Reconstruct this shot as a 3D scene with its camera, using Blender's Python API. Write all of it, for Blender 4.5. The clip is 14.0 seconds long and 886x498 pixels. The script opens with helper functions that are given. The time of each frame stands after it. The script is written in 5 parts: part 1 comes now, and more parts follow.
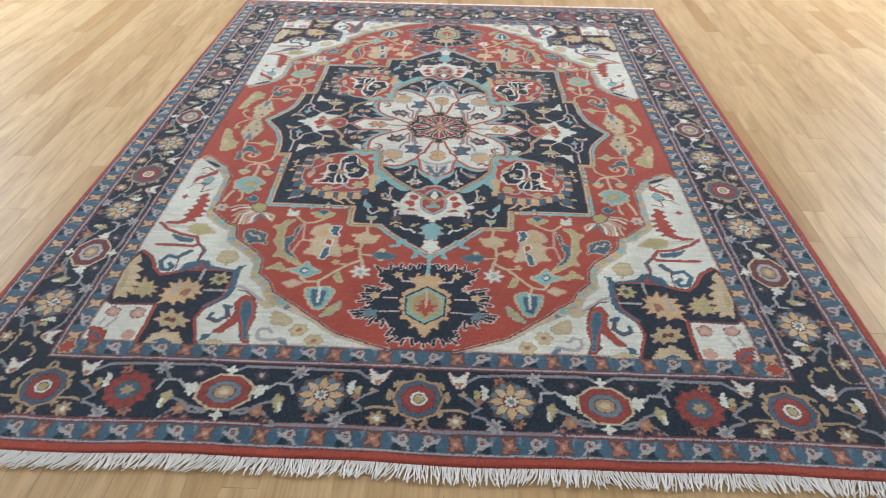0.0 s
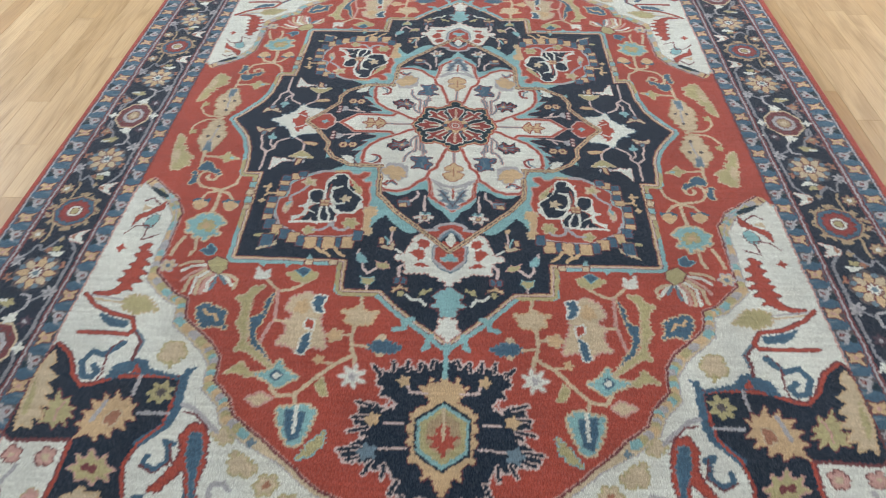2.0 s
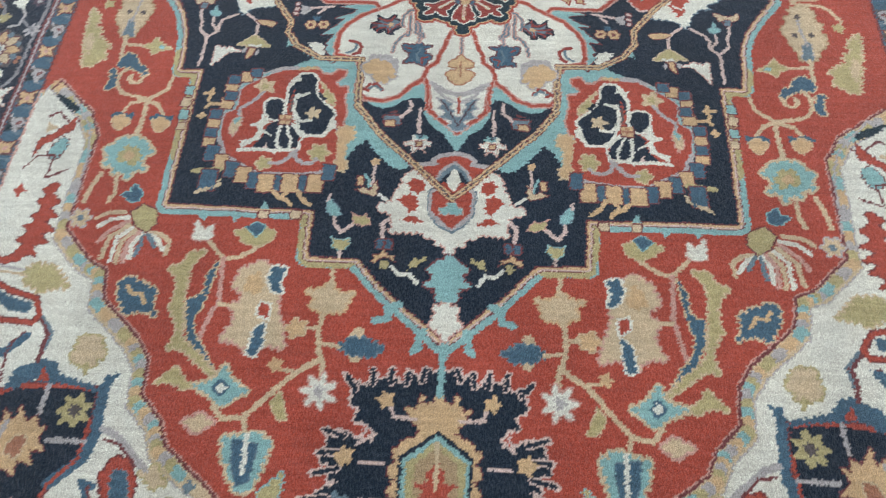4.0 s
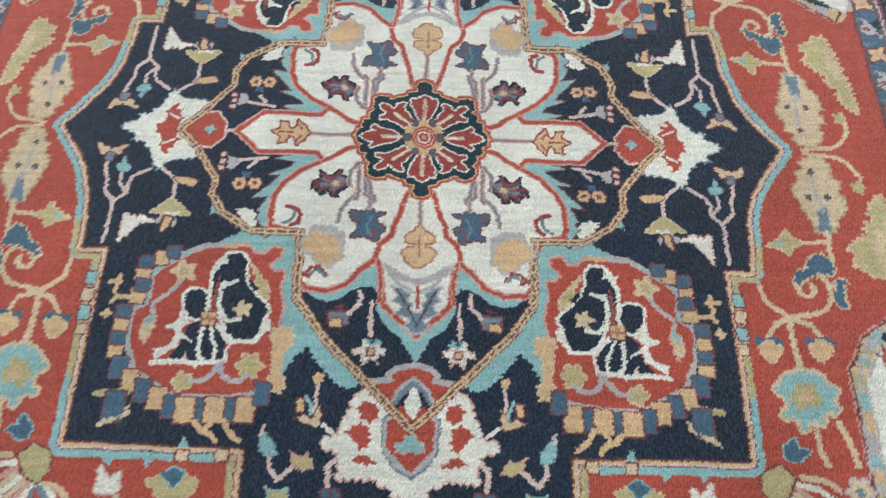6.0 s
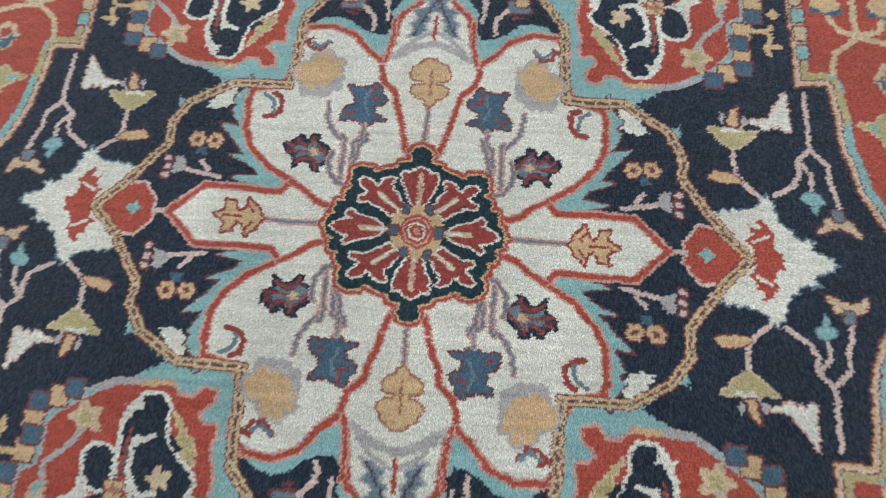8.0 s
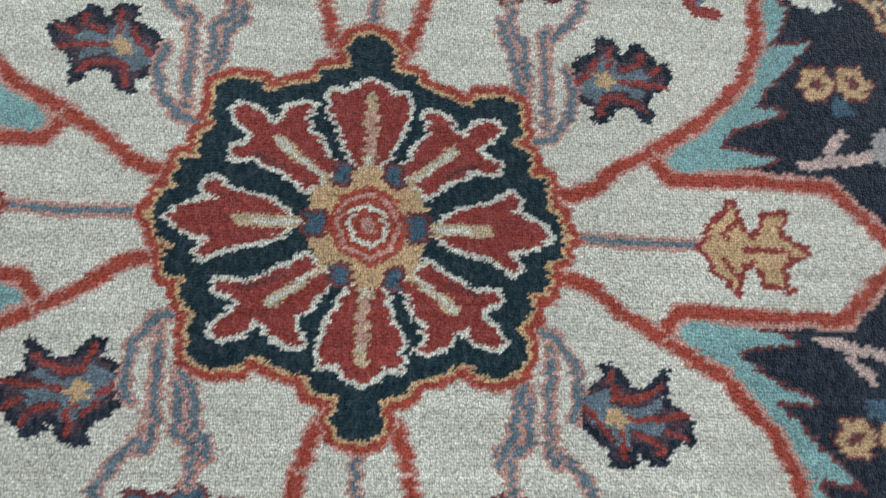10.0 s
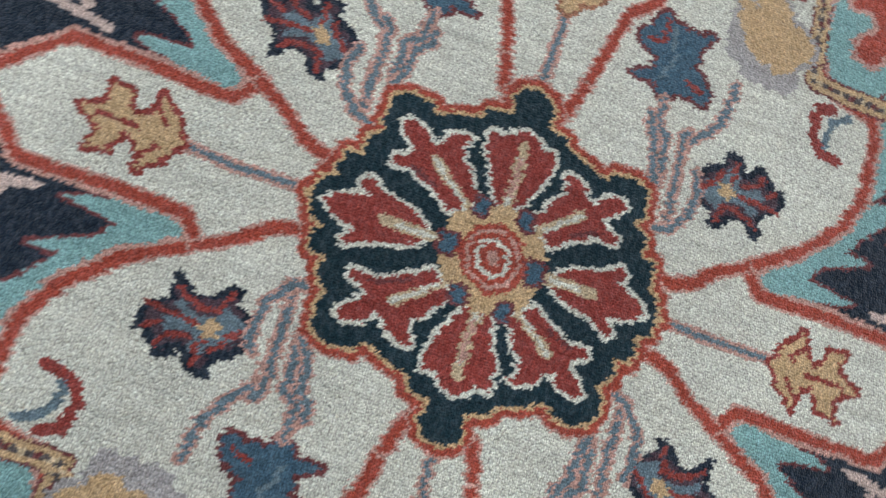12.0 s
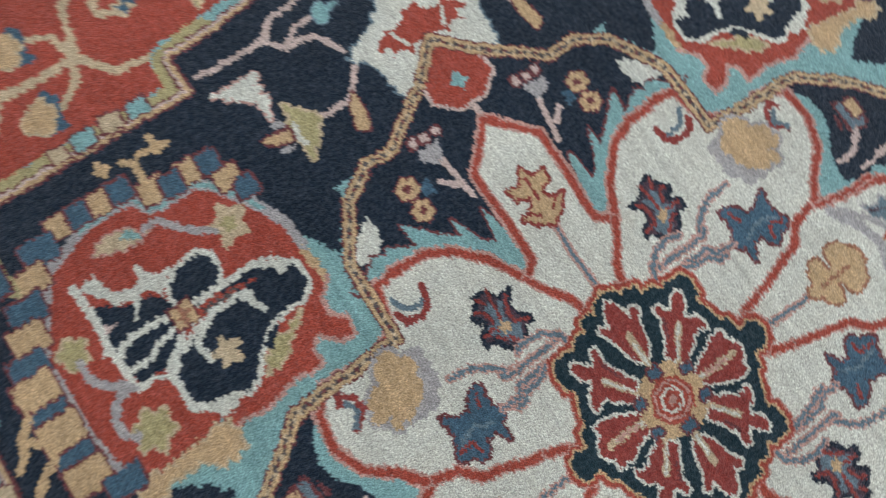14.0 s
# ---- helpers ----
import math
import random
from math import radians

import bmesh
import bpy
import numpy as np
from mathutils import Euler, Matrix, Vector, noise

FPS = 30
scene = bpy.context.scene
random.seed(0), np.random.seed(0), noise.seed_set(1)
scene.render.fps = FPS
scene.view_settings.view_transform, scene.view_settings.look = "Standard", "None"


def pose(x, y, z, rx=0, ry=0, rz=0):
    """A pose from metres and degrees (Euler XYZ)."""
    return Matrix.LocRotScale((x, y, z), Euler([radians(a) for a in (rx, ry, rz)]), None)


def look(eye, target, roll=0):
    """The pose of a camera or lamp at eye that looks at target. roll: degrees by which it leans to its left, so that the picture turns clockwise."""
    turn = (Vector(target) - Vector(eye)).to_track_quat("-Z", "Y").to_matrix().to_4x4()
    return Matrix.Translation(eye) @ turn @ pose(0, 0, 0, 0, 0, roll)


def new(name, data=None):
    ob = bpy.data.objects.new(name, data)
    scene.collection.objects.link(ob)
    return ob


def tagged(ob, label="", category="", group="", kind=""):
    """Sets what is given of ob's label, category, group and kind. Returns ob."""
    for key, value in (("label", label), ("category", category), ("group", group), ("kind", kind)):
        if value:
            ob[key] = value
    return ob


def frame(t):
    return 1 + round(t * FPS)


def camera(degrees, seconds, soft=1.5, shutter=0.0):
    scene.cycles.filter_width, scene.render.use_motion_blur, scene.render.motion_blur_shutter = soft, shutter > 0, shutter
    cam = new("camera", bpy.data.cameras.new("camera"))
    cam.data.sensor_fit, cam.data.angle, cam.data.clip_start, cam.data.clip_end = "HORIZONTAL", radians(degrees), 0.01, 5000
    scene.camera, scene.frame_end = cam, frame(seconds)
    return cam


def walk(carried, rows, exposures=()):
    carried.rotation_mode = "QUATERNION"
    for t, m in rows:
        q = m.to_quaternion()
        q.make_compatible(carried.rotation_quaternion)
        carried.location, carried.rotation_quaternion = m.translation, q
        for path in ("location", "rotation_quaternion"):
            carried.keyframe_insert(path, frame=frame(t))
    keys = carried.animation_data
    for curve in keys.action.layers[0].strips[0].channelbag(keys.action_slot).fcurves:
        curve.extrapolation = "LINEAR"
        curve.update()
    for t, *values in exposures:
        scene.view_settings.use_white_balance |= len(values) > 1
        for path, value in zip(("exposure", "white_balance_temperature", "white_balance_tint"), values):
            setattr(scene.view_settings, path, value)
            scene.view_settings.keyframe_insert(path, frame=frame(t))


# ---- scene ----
cam = camera(68.9, 14.0, soft=1.0, shutter=0.35)
PATH = [
    (0, (0.079, -2.442, 1.305), (0.042, -0.879, 0.058), 0.9),
    (0.5, (0.055, -2.326, 1.286), (-0.031, -0.825, -0.033), 0.2),
    (1, (0.003, -2.161, 1.275), (-0.076, -0.697, -0.085), -0.7),
    (1.5, (0.005, -1.948, 1.252), (-0.063, -0.528, -0.155), -1.1),
    (2, (0.038, -1.721, 1.256), (-0.03, -0.35, -0.199), -1.0),
    (2.5, (0.019, -1.508, 1.202), (-0.044, -0.202, -0.312), -0.9),
    (2.7, (0.017, -1.436, 1.177), (-0.02, -0.202, -0.397), -0.4),
    (4.8, (0.092, -1.018, 1.09), (-0.087, -0.2, -0.726), -8.8),
    (5, (0.079, -0.946, 1.093), (-0.084, -0.123, -0.722), -8.0),
    (5.5, (0.052, -0.81, 1.095), (-0.021, 0.012, -0.727), -3.6),
    (6, (0.073, -0.702, 1.088), (0.022, 0.09, -0.748), -2.6),
    (6.5, (0.115, -0.63, 1.071), (0.036, 0.16, -0.764), -4.3),
    (7, (0.116, -0.566, 1.058), (0.016, 0.179, -0.795), -4.8),
    (7.5, (0.116, -0.447, 0.981), (-0.023, 0.249, -0.889), -7.3),
    (8, (0.113, -0.301, 0.878), (-0.047, 0.306, -1.021), -11.0),
    (8.2, (0.116, -0.256, 0.821), (-0.042, 0.305, -1.092), -12.4),
    (10.3, (0.018, -0.093, 0.398), (0.147, 0.335, -1.551), 17.9),
    (10.5, (0.015, -0.087, 0.401), (0.15, 0.34, -1.549), 19.9),
    (11, (-0.001, -0.084, 0.416), (0.151, 0.351, -1.53), 26.6),
    (11.5, (-0.036, -0.089, 0.441), (0.121, 0.35, -1.504), 33.8),
    (12, (-0.065, -0.102, 0.452), (0.067, 0.329, -1.496), 34.9),
    (12.5, (-0.113, -0.128, 0.487), (-0.045, 0.281, -1.469), 34.0),
    (13, (-0.171, -0.141, 0.542), (-0.161, 0.231, -1.423), 34.6),
    (13.5, (-0.181, -0.171, 0.609), (-0.283, 0.179, -1.357), 29.2),
    (14, (-0.19, -0.233, 0.701), (-0.423, 0.11, -1.256), 21.8),
]
walk(cam, [(t, look(eye, target, roll)) for t, eye, target, roll in PATH], [(0, -0.12, 6200, 10), (0.5, -0.18, 6200, 10), (1, -0.26, 6200, 10), (1.5, -0.24, 6220, 10), (2, -0.16, 6220, 10), (2.5, -0.1, 6250, 10), (5, 0.02, 6250, 10), (7, 0.05, 6250, 10), (8, -0.22, 6300, 10), (10.5, -0.46, 6250, 10), (14, -0.42, 6250, 10)])

# ---- light ----
world = bpy.data.worlds.new("sky")
scene.world = world
world.use_nodes = True
wn = world.node_tree
sky = wn.nodes.new("ShaderNodeTexSky")
sky.sky_type, sky.sun_disc = "NISHITA", False
sky.sun_elevation, sky.sun_rotation = radians(40), radians(200)
wn.links.new(sky.outputs[0], wn.nodes["Background"].inputs[0])
wn.nodes["Background"].inputs[1].default_value = 0.12


def area(name, m, sx, sy, power, colour):
    lamp = bpy.data.lights.new(name, "AREA")
    lamp.shape, lamp.size, lamp.size_y, lamp.energy, lamp.color = "RECTANGLE", sx, sy, power, colour
    ob = new(name, lamp)
    ob.matrix_world = m
    return ob


# daylight in the window openings
area("window_light", look((-5.35, 2.0, 1.7), (0, 1.3, 0.2)), 2.6, 1.6, 372, (0.83, 0.91, 1.0))
area("window_light", look((5.35, 2.4, 1.7), (0, 1.4, 0.2)), 2.6, 1.6, 385, (0.88, 0.925, 1.0))
area("window_light", look((0.4, -4.5, 1.7), (0, 0.5, 0.2)), 3.0, 1.6, 4, (0.90, 0.96, 1.0))


# ---- materials ----
def material(name, rough=0.6):
    m = bpy.data.materials.new(name)
    m.use_nodes = True
    b = m.node_tree.nodes["Principled BSDF"]
    b.inputs["Roughness"].default_value = rough
    return m, m.node_tree, b


def node(tree, kind, **values):
    n = tree.nodes.new(kind)
    for k, v in values.items():
        n.inputs[k.replace("_", " ")].default_value = v
    return n


def noise_at(tree, scale, stretch=(1, 1, 1), detail=4, source="Object"):
    co = tree.nodes.new("ShaderNodeTexCoord")
    mp = tree.nodes.new("ShaderNodeMapping")
    mp.inputs["Scale"].default_value = stretch
    n = node(tree, "ShaderNodeTexNoise", Scale=scale, Detail=detail)
    tree.links.new(co.outputs[source], mp.inputs[0])
    tree.links.new(mp.outputs[0], n.inputs["Vector"])
    return n


def ramp(tree, source, stops):
    r = tree.nodes.new("ShaderNodeValToRGB")
    while len(r.color_ramp.elements) < len(stops):
        r.color_ramp.elements.new(0.5)
    for e, (p, c) in zip(r.color_ramp.elements, stops):
        e.position, e.color = p, (*c, 1) if len(c) == 3 else c
    tree.links.new(source, r.inputs[0])
    return r


def mix(tree, kind, factor, a, b):
    m = tree.nodes.new("ShaderNodeMix")
    m.data_type, m.blend_type = "RGBA", kind
    if isinstance(factor, float):
        m.inputs[0].default_value = factor
    else:
        tree.links.new(factor, m.inputs[0])
    for socket, value in ((m.inputs[6], a), (m.inputs[7], b)):
        if isinstance(value, tuple):
            socket.default_value = (*value, 1)
        else:
            tree.links.new(value, socket)
    return m.outputs[2]


def bump(tree, bsdf, height, strength, distance):
    b = node(tree, "ShaderNodeBump", Strength=strength, Distance=distance)
    tree.links.new(height, b.inputs["Height"])
    tree.links.new(b.outputs[0], bsdf.inputs["Normal"])


def make_wool():
    """Cut wool pile: knots in rows, each a small tuft, on a dyed ground."""
    m, tr, b = material("wool_pile", 0.95)
    at = tr.nodes.new("ShaderNodeAttribute")
    at.attribute_name = "dye"
    fibre = noise_at(tr, 1100, (1, 0.3, 1), 2)
    tuft = noise_at(tr, 360, (1, 0.5, 1), 3)
    weft = noise_at(tr, 9, (0.25, 14, 1), 3)
    streak = noise_at(tr, 120, (0.12, 1, 1), 2)
    # soft shading of the pile's uneven lay, mottled into the colour
    lay_shading = noise_at(tr, 7, (1, 0.6, 1), 4)
    where = tr.nodes.new("ShaderNodeNewGeometry")
    lay = tr.nodes.new("ShaderNodeMapping")
    lay.inputs["Scale"].default_value = (1, 0.8, 0.05)
    tr.links.new(where.outputs["Position"], lay.inputs[0])
    knots = node(tr, "ShaderNodeTexVoronoi", Scale=640, Randomness=0.75)
    tr.links.new(lay.outputs[0], knots.inputs["Vector"])
    split = tr.nodes.new("ShaderNodeSeparateColor")
    tr.links.new(knots.outputs["Color"], split.inputs[0])
    tip = ramp(tr, split.outputs[0], [(0.0, (0.92, 0.92, 0.92)), (0.6, (1.02, 1.02, 1.02)), (1.0, (1.14, 1.14, 1.15))])
    # shade in the gaps between knots, painted into the dye colour
    gap_shade = ramp(tr, knots.outputs["Distance"], [(0.3, (1.12, 1.12, 1.12)), (0.8, (0.72, 0.72, 0.72))])
    c = mix(tr, "MULTIPLY", 1.0, at.outputs["Color"], tip.outputs[0])
    c = mix(tr, "MULTIPLY", 1.0, c, gap_shade.outputs[0])
    for n, low, high in ((fibre, 0.68, 1.34), (tuft, 0.9, 1.1), (weft, 0.93, 1.07), (streak, 0.9, 1.1), (lay_shading, 0.88, 1.12)):
        r = ramp(tr, n.outputs[0], [(0.28, (low, low, low)), (0.72, (high, high, high))])
        c = mix(tr, "MULTIPLY", 1.0, c, r.outputs[0])
    # highlights on the fibre tips, added to the base colour as pale specks
    tip_glints = ramp(tr, tuft.outputs[0], [(0.42, (0, 0, 0)), (0.75, (0.03, 0.035, 0.04))])
    c = mix(tr, "ADD", 1.0, c, tip_glints.outputs[0])
    tr.links.new(c, b.inputs["Base Color"])
    b.inputs["Specular IOR Level"].default_value = 0.12
    b.inputs["Sheen Weight"].default_value = 0.12
    b.inputs["Sheen Roughness"].default_value = 0.4
    both = node(tr, "ShaderNodeMath")
    both.operation = "ADD"
    tr.links.new(fibre.outputs[0], both.inputs[0])
    tr.links.new(tuft.outputs[0], both.inputs[1])
    dome = node(tr, "ShaderNodeMath")
    dome.operation = "SUBTRACT"
    tr.links.new(both.outputs[0], dome.inputs[0])
    tr.links.new(knots.outputs["Distance"], dome.inputs[1])
    bump(tr, b, dome.outputs[0], 0.75, 0.002)
    return m


def make_oak():
    m, tr, b = material("oak_boards", 0.3)
    info = tr.nodes.new("ShaderNodeObjectInfo")
    geo = tr.nodes.new("ShaderNodeNewGeometry")
    co = tr.nodes.new("ShaderNodeTexCoord")
    add = node(tr, "ShaderNodeMath")
    add.operation = "ADD"
    tr.links.new(info.outputs["Random"], add.inputs[0])
    tr.links.new(geo.outputs["Random Per Island"], add.inputs[1])
    fr = node(tr, "ShaderNodeMath")
    fr.operation = "FRACT"
    tr.links.new(add.outputs[0], fr.inputs[0])
    off = tr.nodes.new("ShaderNodeCombineXYZ")
    mul = node(tr, "ShaderNodeMath")
    mul.operation = "MULTIPLY"
    mul.inputs[1].default_value = 37.0
    tr.links.new(fr.outputs[0], mul.inputs[0])
    tr.links.new(mul.outputs[0], off.inputs[0])
    tr.links.new(mul.outputs[0], off.inputs[1])
    vadd = tr.nodes.new("ShaderNodeVectorMath")
    tr.links.new(geo.outputs["Position"], vadd.inputs[0])
    tr.links.new(off.outputs[0], vadd.inputs[1])

    def grain(scale, stretch, detail, dist):
        mp = tr.nodes.new("ShaderNodeMapping")
        mp.inputs["Scale"].default_value = stretch
        tr.links.new(vadd.outputs[0], mp.inputs[0])
        n = node(tr, "ShaderNodeTexNoise", Scale=scale, Detail=detail, Distortion=dist)
        tr.links.new(mp.outputs[0], n.inputs["Vector"])
        return n

    base = ramp(tr, fr.outputs[0], [(0.0, (0.35, 0.21, 0.09)), (0.08, (0.41, 0.28, 0.14)), (0.5, (0.45, 0.315, 0.168)), (0.8, (0.47, 0.335, 0.182)), (1.0, (0.50, 0.36, 0.198))])
    cathedral = grain(5, (3.2, 0.45, 1), 5, 1.4)
    pores = grain(60, (4.0, 0.12, 1), 3, 0.2)
    r1 = ramp(tr, cathedral.outputs[0], [(0.3, (0.78, 0.74, 0.68)), (0.5, (1, 1, 1)), (0.72, (1.12, 1.12, 1.12))])
    r2 = ramp(tr, pores.outputs[0], [(0.3, (0.84, 0.8, 0.74)), (0.55, (1.02, 1.02, 1.02))])
    c = mix(tr, "MULTIPLY", 1.0, base.outputs[0], r1.outputs[0])
    c = mix(tr, "MULTIPLY", 0.8, c, r2.outputs[0])
    tr.links.new(c, b.inputs["Base Color"])
    rr = ramp(tr, cathedral.outputs[0], [(0.2, (0.42, 0.42, 0.42)), (0.8, (0.55, 0.55, 0.55))])
    tr.links.new(rr.outputs[0], b.inputs["Roughness"])
    b.inputs["Specular IOR Level"].default_value = 0.2
    bump(tr, b, pores.outputs[0], 0.12, 0.001)
    return m


def make_plain(name, colour, rough, scale, low=0.9, high=1.06, relief=0.1):
    m, tr, b = material(name, rough)
    n = noise_at(tr, scale, (1, 1, 1), 5)
    r = ramp(tr, n.outputs[0], [(0.3, tuple(low * v for v in colour)), (0.7, tuple(high * v for v in colour))])
    tr.links.new(r.outputs[0], b.inputs["Base Color"])
    bump(tr, b, n.outputs[0], relief, 0.002)
    return m


WOOL, OAK = make_wool(), make_oak()
COTTON = make_plain("cotton_fringe", (0.92, 0.92, 0.91), 0.95, 300, 0.9, 1.04, 0.4)
PAINT = make_plain("wall_paint", (0.74, 0.73, 0.70), 0.7, 6)
CEILING = make_plain("ceiling_paint", (0.8, 0.79, 0.76), 0.8, 5)
UNDER = make_plain("dark_subfloor", (0.05, 0.035, 0.02), 0.9, 20)
TRIM = make_plain("white_trim", (0.78, 0.78, 0.76), 0.45, 12)


# ---- the room ----
def mesh_object(name, verts, faces, mat, parent=None, label="", smooth=False):
    me = bpy.data.meshes.new(name)
    me.from_pydata([tuple(v) for v in verts], [], faces)
    me.materials.append(mat)
    if smooth:
        me.shade_smooth()
    ob = new(name, me)
    ob.parent = parent
    return tagged(ob, label)


BOX = [(0, 2, 3, 1), (4, 5, 7, 6), (0, 1, 5, 4), (2, 6, 7, 3), (0, 4, 6, 2), (1, 3, 7, 5)]


def boxes(name, spans, mat, parent=None, label=""):
    verts, faces = [], []
    for x0, x1, y0, y1, z0, z1 in spans:
        k = len(verts)
        verts += [(x, y, z) for z in (z0, z1) for y in (y0, y1) for x in (x0, x1)]
        faces += [tuple(k + i for i in f) for f in BOX]
    return mesh_object(name, verts, faces, mat, parent, label)


XW, YS, YN, HIGH = 5.4, -4.6, 6.0, 2.7


def wall(name, lo, hi, at, thick, along, opening=None):
    """A wall from lo to hi along x or y, with a window opening (a, b, sill, head) cut through it."""
    spans = []
    parts = [(lo, hi, 0.0, HIGH)]
    if opening:
        a, b, sill, head = opening
        parts = [(lo, a, 0.0, HIGH), (b, hi, 0.0, HIGH), (a, b, 0.0, sill), (a, b, head, HIGH)]
    for p, q, z0, z1 in parts:
        spans.append((at, at + thick, p, q, z0, z1) if along == "y" else (p, q, at, at + thick, z0, z1))
    ob = boxes(name, spans, PAINT)
    return tagged(ob, "plain cream painted room wall", "wall", kind="structure")


wall("wall_west", YS, YN, -XW - 0.12, 0.12, "y", (0.7, 3.3, 0.85, 2.5))
wall("wall_east", YS, YN, XW, 0.12, "y", (1.1, 3.7, 0.85, 2.5))
wall("wall_south", -XW - 0.12, XW + 0.12, YS - 0.12, 0.12, "x", (-1.1, 1.9, 0.85, 2.45))
wall("wall_north", -XW - 0.12, XW + 0.12, YN, 0.12, "x")
tagged(boxes("ceiling", [(-XW - 0.12, XW + 0.12, YS - 0.12, YN + 0.12, HIGH, HIGH + 0.1)], CEILING), "flat white painted ceiling", "ceiling", kind="structure")
floor = tagged(boxes("floor", [(-XW - 0.12, XW + 0.12, YS - 0.12, YN + 0.12, -0.05, -0.012)], UNDER), "honey-coloured oak strip floor with a satin finish", "floor", kind="structure")

# ---- the rug: one quarter of the design is drawn, then knotted four times ----
HU, HV = 1256, 1616  # a quarter in millimetres
canvas = np.zeros((HV, HU), np.uint8)
zone = np.zeros((HV, HU), np.uint8)
N, R, W, T, B, G, O, K, M, S, V, A, H, E, C, U, X, Z, Y, Q = range(20)
DYES = [
    (0.010, 0.019, 0.034),  # navy
    (0.32, 0.060, 0.038),  # brick red
    (0.565, 0.59, 0.53),  # ivory
    (0.20, 0.375, 0.385),  # aqua
    (0.05, 0.108, 0.16),  # blue
    (0.48, 0.345, 0.195),  # camel
    (0.36, 0.325, 0.165),  # olive
    (0.45, 0.27, 0.23),  # rose
    (0.14, 0.04, 0.042),  # maroon
    (0.34, 0.335, 0.34),  # grey
    (0.065, 0.04, 0.055),  # aubergine
    (0.47, 0.385, 0.255),  # sand
    (0.12, 0.18, 0.22),  # slate
    (0.009, 0.027, 0.038),  # dark green
    (0.50, 0.40, 0.365),  # blush
    (0.33, 0.25, 0.15),  # tan
    (0.30, 0.14, 0.085),  # rust
    (0.085, 0.075, 0.075),  # dusk
    (0.20, 0.205, 0.22),  # lead
    (0.24, 0.044, 0.036),  # crimson
]


def window(x0, x1, y0, y1):
    a, b = max(int(x0 * 10) - 1, 0), min(int(x1 * 10) + 2, HU)
    c, d = max(int(y0 * 10) - 1, 0), min(int(y1 * 10) + 2, HV)
    if a >= b or c >= d:
        return None
    gx, gy = np.meshgrid((np.arange(a, b) + 0.5) / 10, (np.arange(c, d) + 0.5) / 10)
    return slice(c, d), slice(a, b), gx, gy


def line(dye, w, pts, closed=False, layer=None):
    layer = canvas if layer is None else layer
    pts = list(pts) + ([pts[0]] if closed else [])
    for (ax, ay), (bx, by) in zip(pts, pts[1:]):
        got = window(min(ax, bx) - w, max(ax, bx) + w, min(ay, by) - w, max(ay, by) + w)
        if got is None:
            continue
        rows, cols, gx, gy = got
        dx, dy = bx - ax, by - ay
        k = np.clip(((gx - ax) * dx + (gy - ay) * dy) / (dx * dx + dy * dy + 1e-9), 0, 1)
        layer[rows, cols][np.hypot(gx - ax - k * dx, gy - ay - k * dy) <= w / 2] = dye


def serrated(pts, depth):
    """The outline with the small teeth of a drawing knotted on a coarse grid."""
    ring = []
    for (ax, ay), (bx, by) in zip(pts, list(pts[1:]) + [pts[0]]):
        ring.append((ax, ay))
        span = math.hypot(bx - ax, by - ay)
        if span < 1.2 or ax == bx == 0 or ay == by == 0:
            continue
        n = max(1, int(span / 1.1))
        nx, ny = (by - ay) / span, (ax - bx) / span
        for k in range(2 * n - 1):
            f = (k + 1) / (2 * n)
            d = depth if k % 2 == 0 else -depth
            ring.append((max(0, ax + (bx - ax) * f + nx * d), max(0, ay + (by - ay) * f + ny * d)))
    return ring


def fill(dye, pts, edge=None, w=0.6, layer=None, teeth=0.0):
    layer = canvas if layer is None else layer
    if teeth:
        pts = serrated(pts, teeth)
    if edge is not None:
        # the half of the outline on the mirror axes is left out
        for p, q in zip(pts, list(pts[1:]) + [pts[0]]):
            if not (p[0] == q[0] == 0 or p[1] == q[1] == 0):
                line(edge, 2 * w, [p, q], layer=layer)
    xs, ys = [p[0] for p in pts], [p[1] for p in pts]
    got = window(min(xs), max(xs), min(ys), max(ys))
    if got is None:
        return
    rows, cols, gx, gy = got
    inside = np.zeros(gx.shape, bool)
    for (ax, ay), (bx, by) in zip(pts, list(pts[1:]) + [pts[0]]):
        if ay != by:
            inside ^= ((ay > gy) != (by > gy)) & (gx < (bx - ax) * (gy - ay) / (by - ay) + ax)
    layer[rows, cols][inside] = dye


def turned(u, v, pts, angle=0.0, size=1.0, flip=1):
    c, s = math.cos(radians(angle)), math.sin(radians(angle))
    return [(u + size * (flip * x * c - y * s), v + size * (flip * x * s + y * c)) for x, y in pts]


def blossom(u, v, dye, r, lobes=6, depth=0.3, edge=None, w=0.4, eye=None, angle=0.0, squash=1.0):
    """A small lobed flower."""
    n = lobes * 6
    ring = []
    for i in range(n):
        a = 2 * math.pi * i / n
        k = r * (1 - depth * (0.5 - 0.5 * math.cos(lobes * a)))
        ring.append((k * math.cos(a + radians(angle)), squash * k * math.sin(a + radians(angle))))
    fill(dye, turned(u, v, ring), edge, w)
    if eye is not None:
        fill(eye, turned(u, v, [(0.4 * x, 0.4 * y) for x, y in ring]))


def leaf(u, v, dye, length, wide, angle, edge=None, w=0.3):
    half = [(0, 0), (0.25, 0.38), (0.55, 0.5), (0.8, 0.28), (1, 0)]
    fill(dye, turned(u, v, [(length * x, wide * y) for x, y in half] + [(length * x, -wide * y) for x, y in half[3:0:-1]], angle), edge, w)


def disc(u, v, dye, r, edge=None, w=0.4, squash=1.0, sides=20, layer=None):
    fill(dye, [(u + r * math.cos(2 * math.pi * i / sides), v + squash * r * math.sin(2 * math.pi * i / sides)) for i in range(sides)], edge, w, layer)


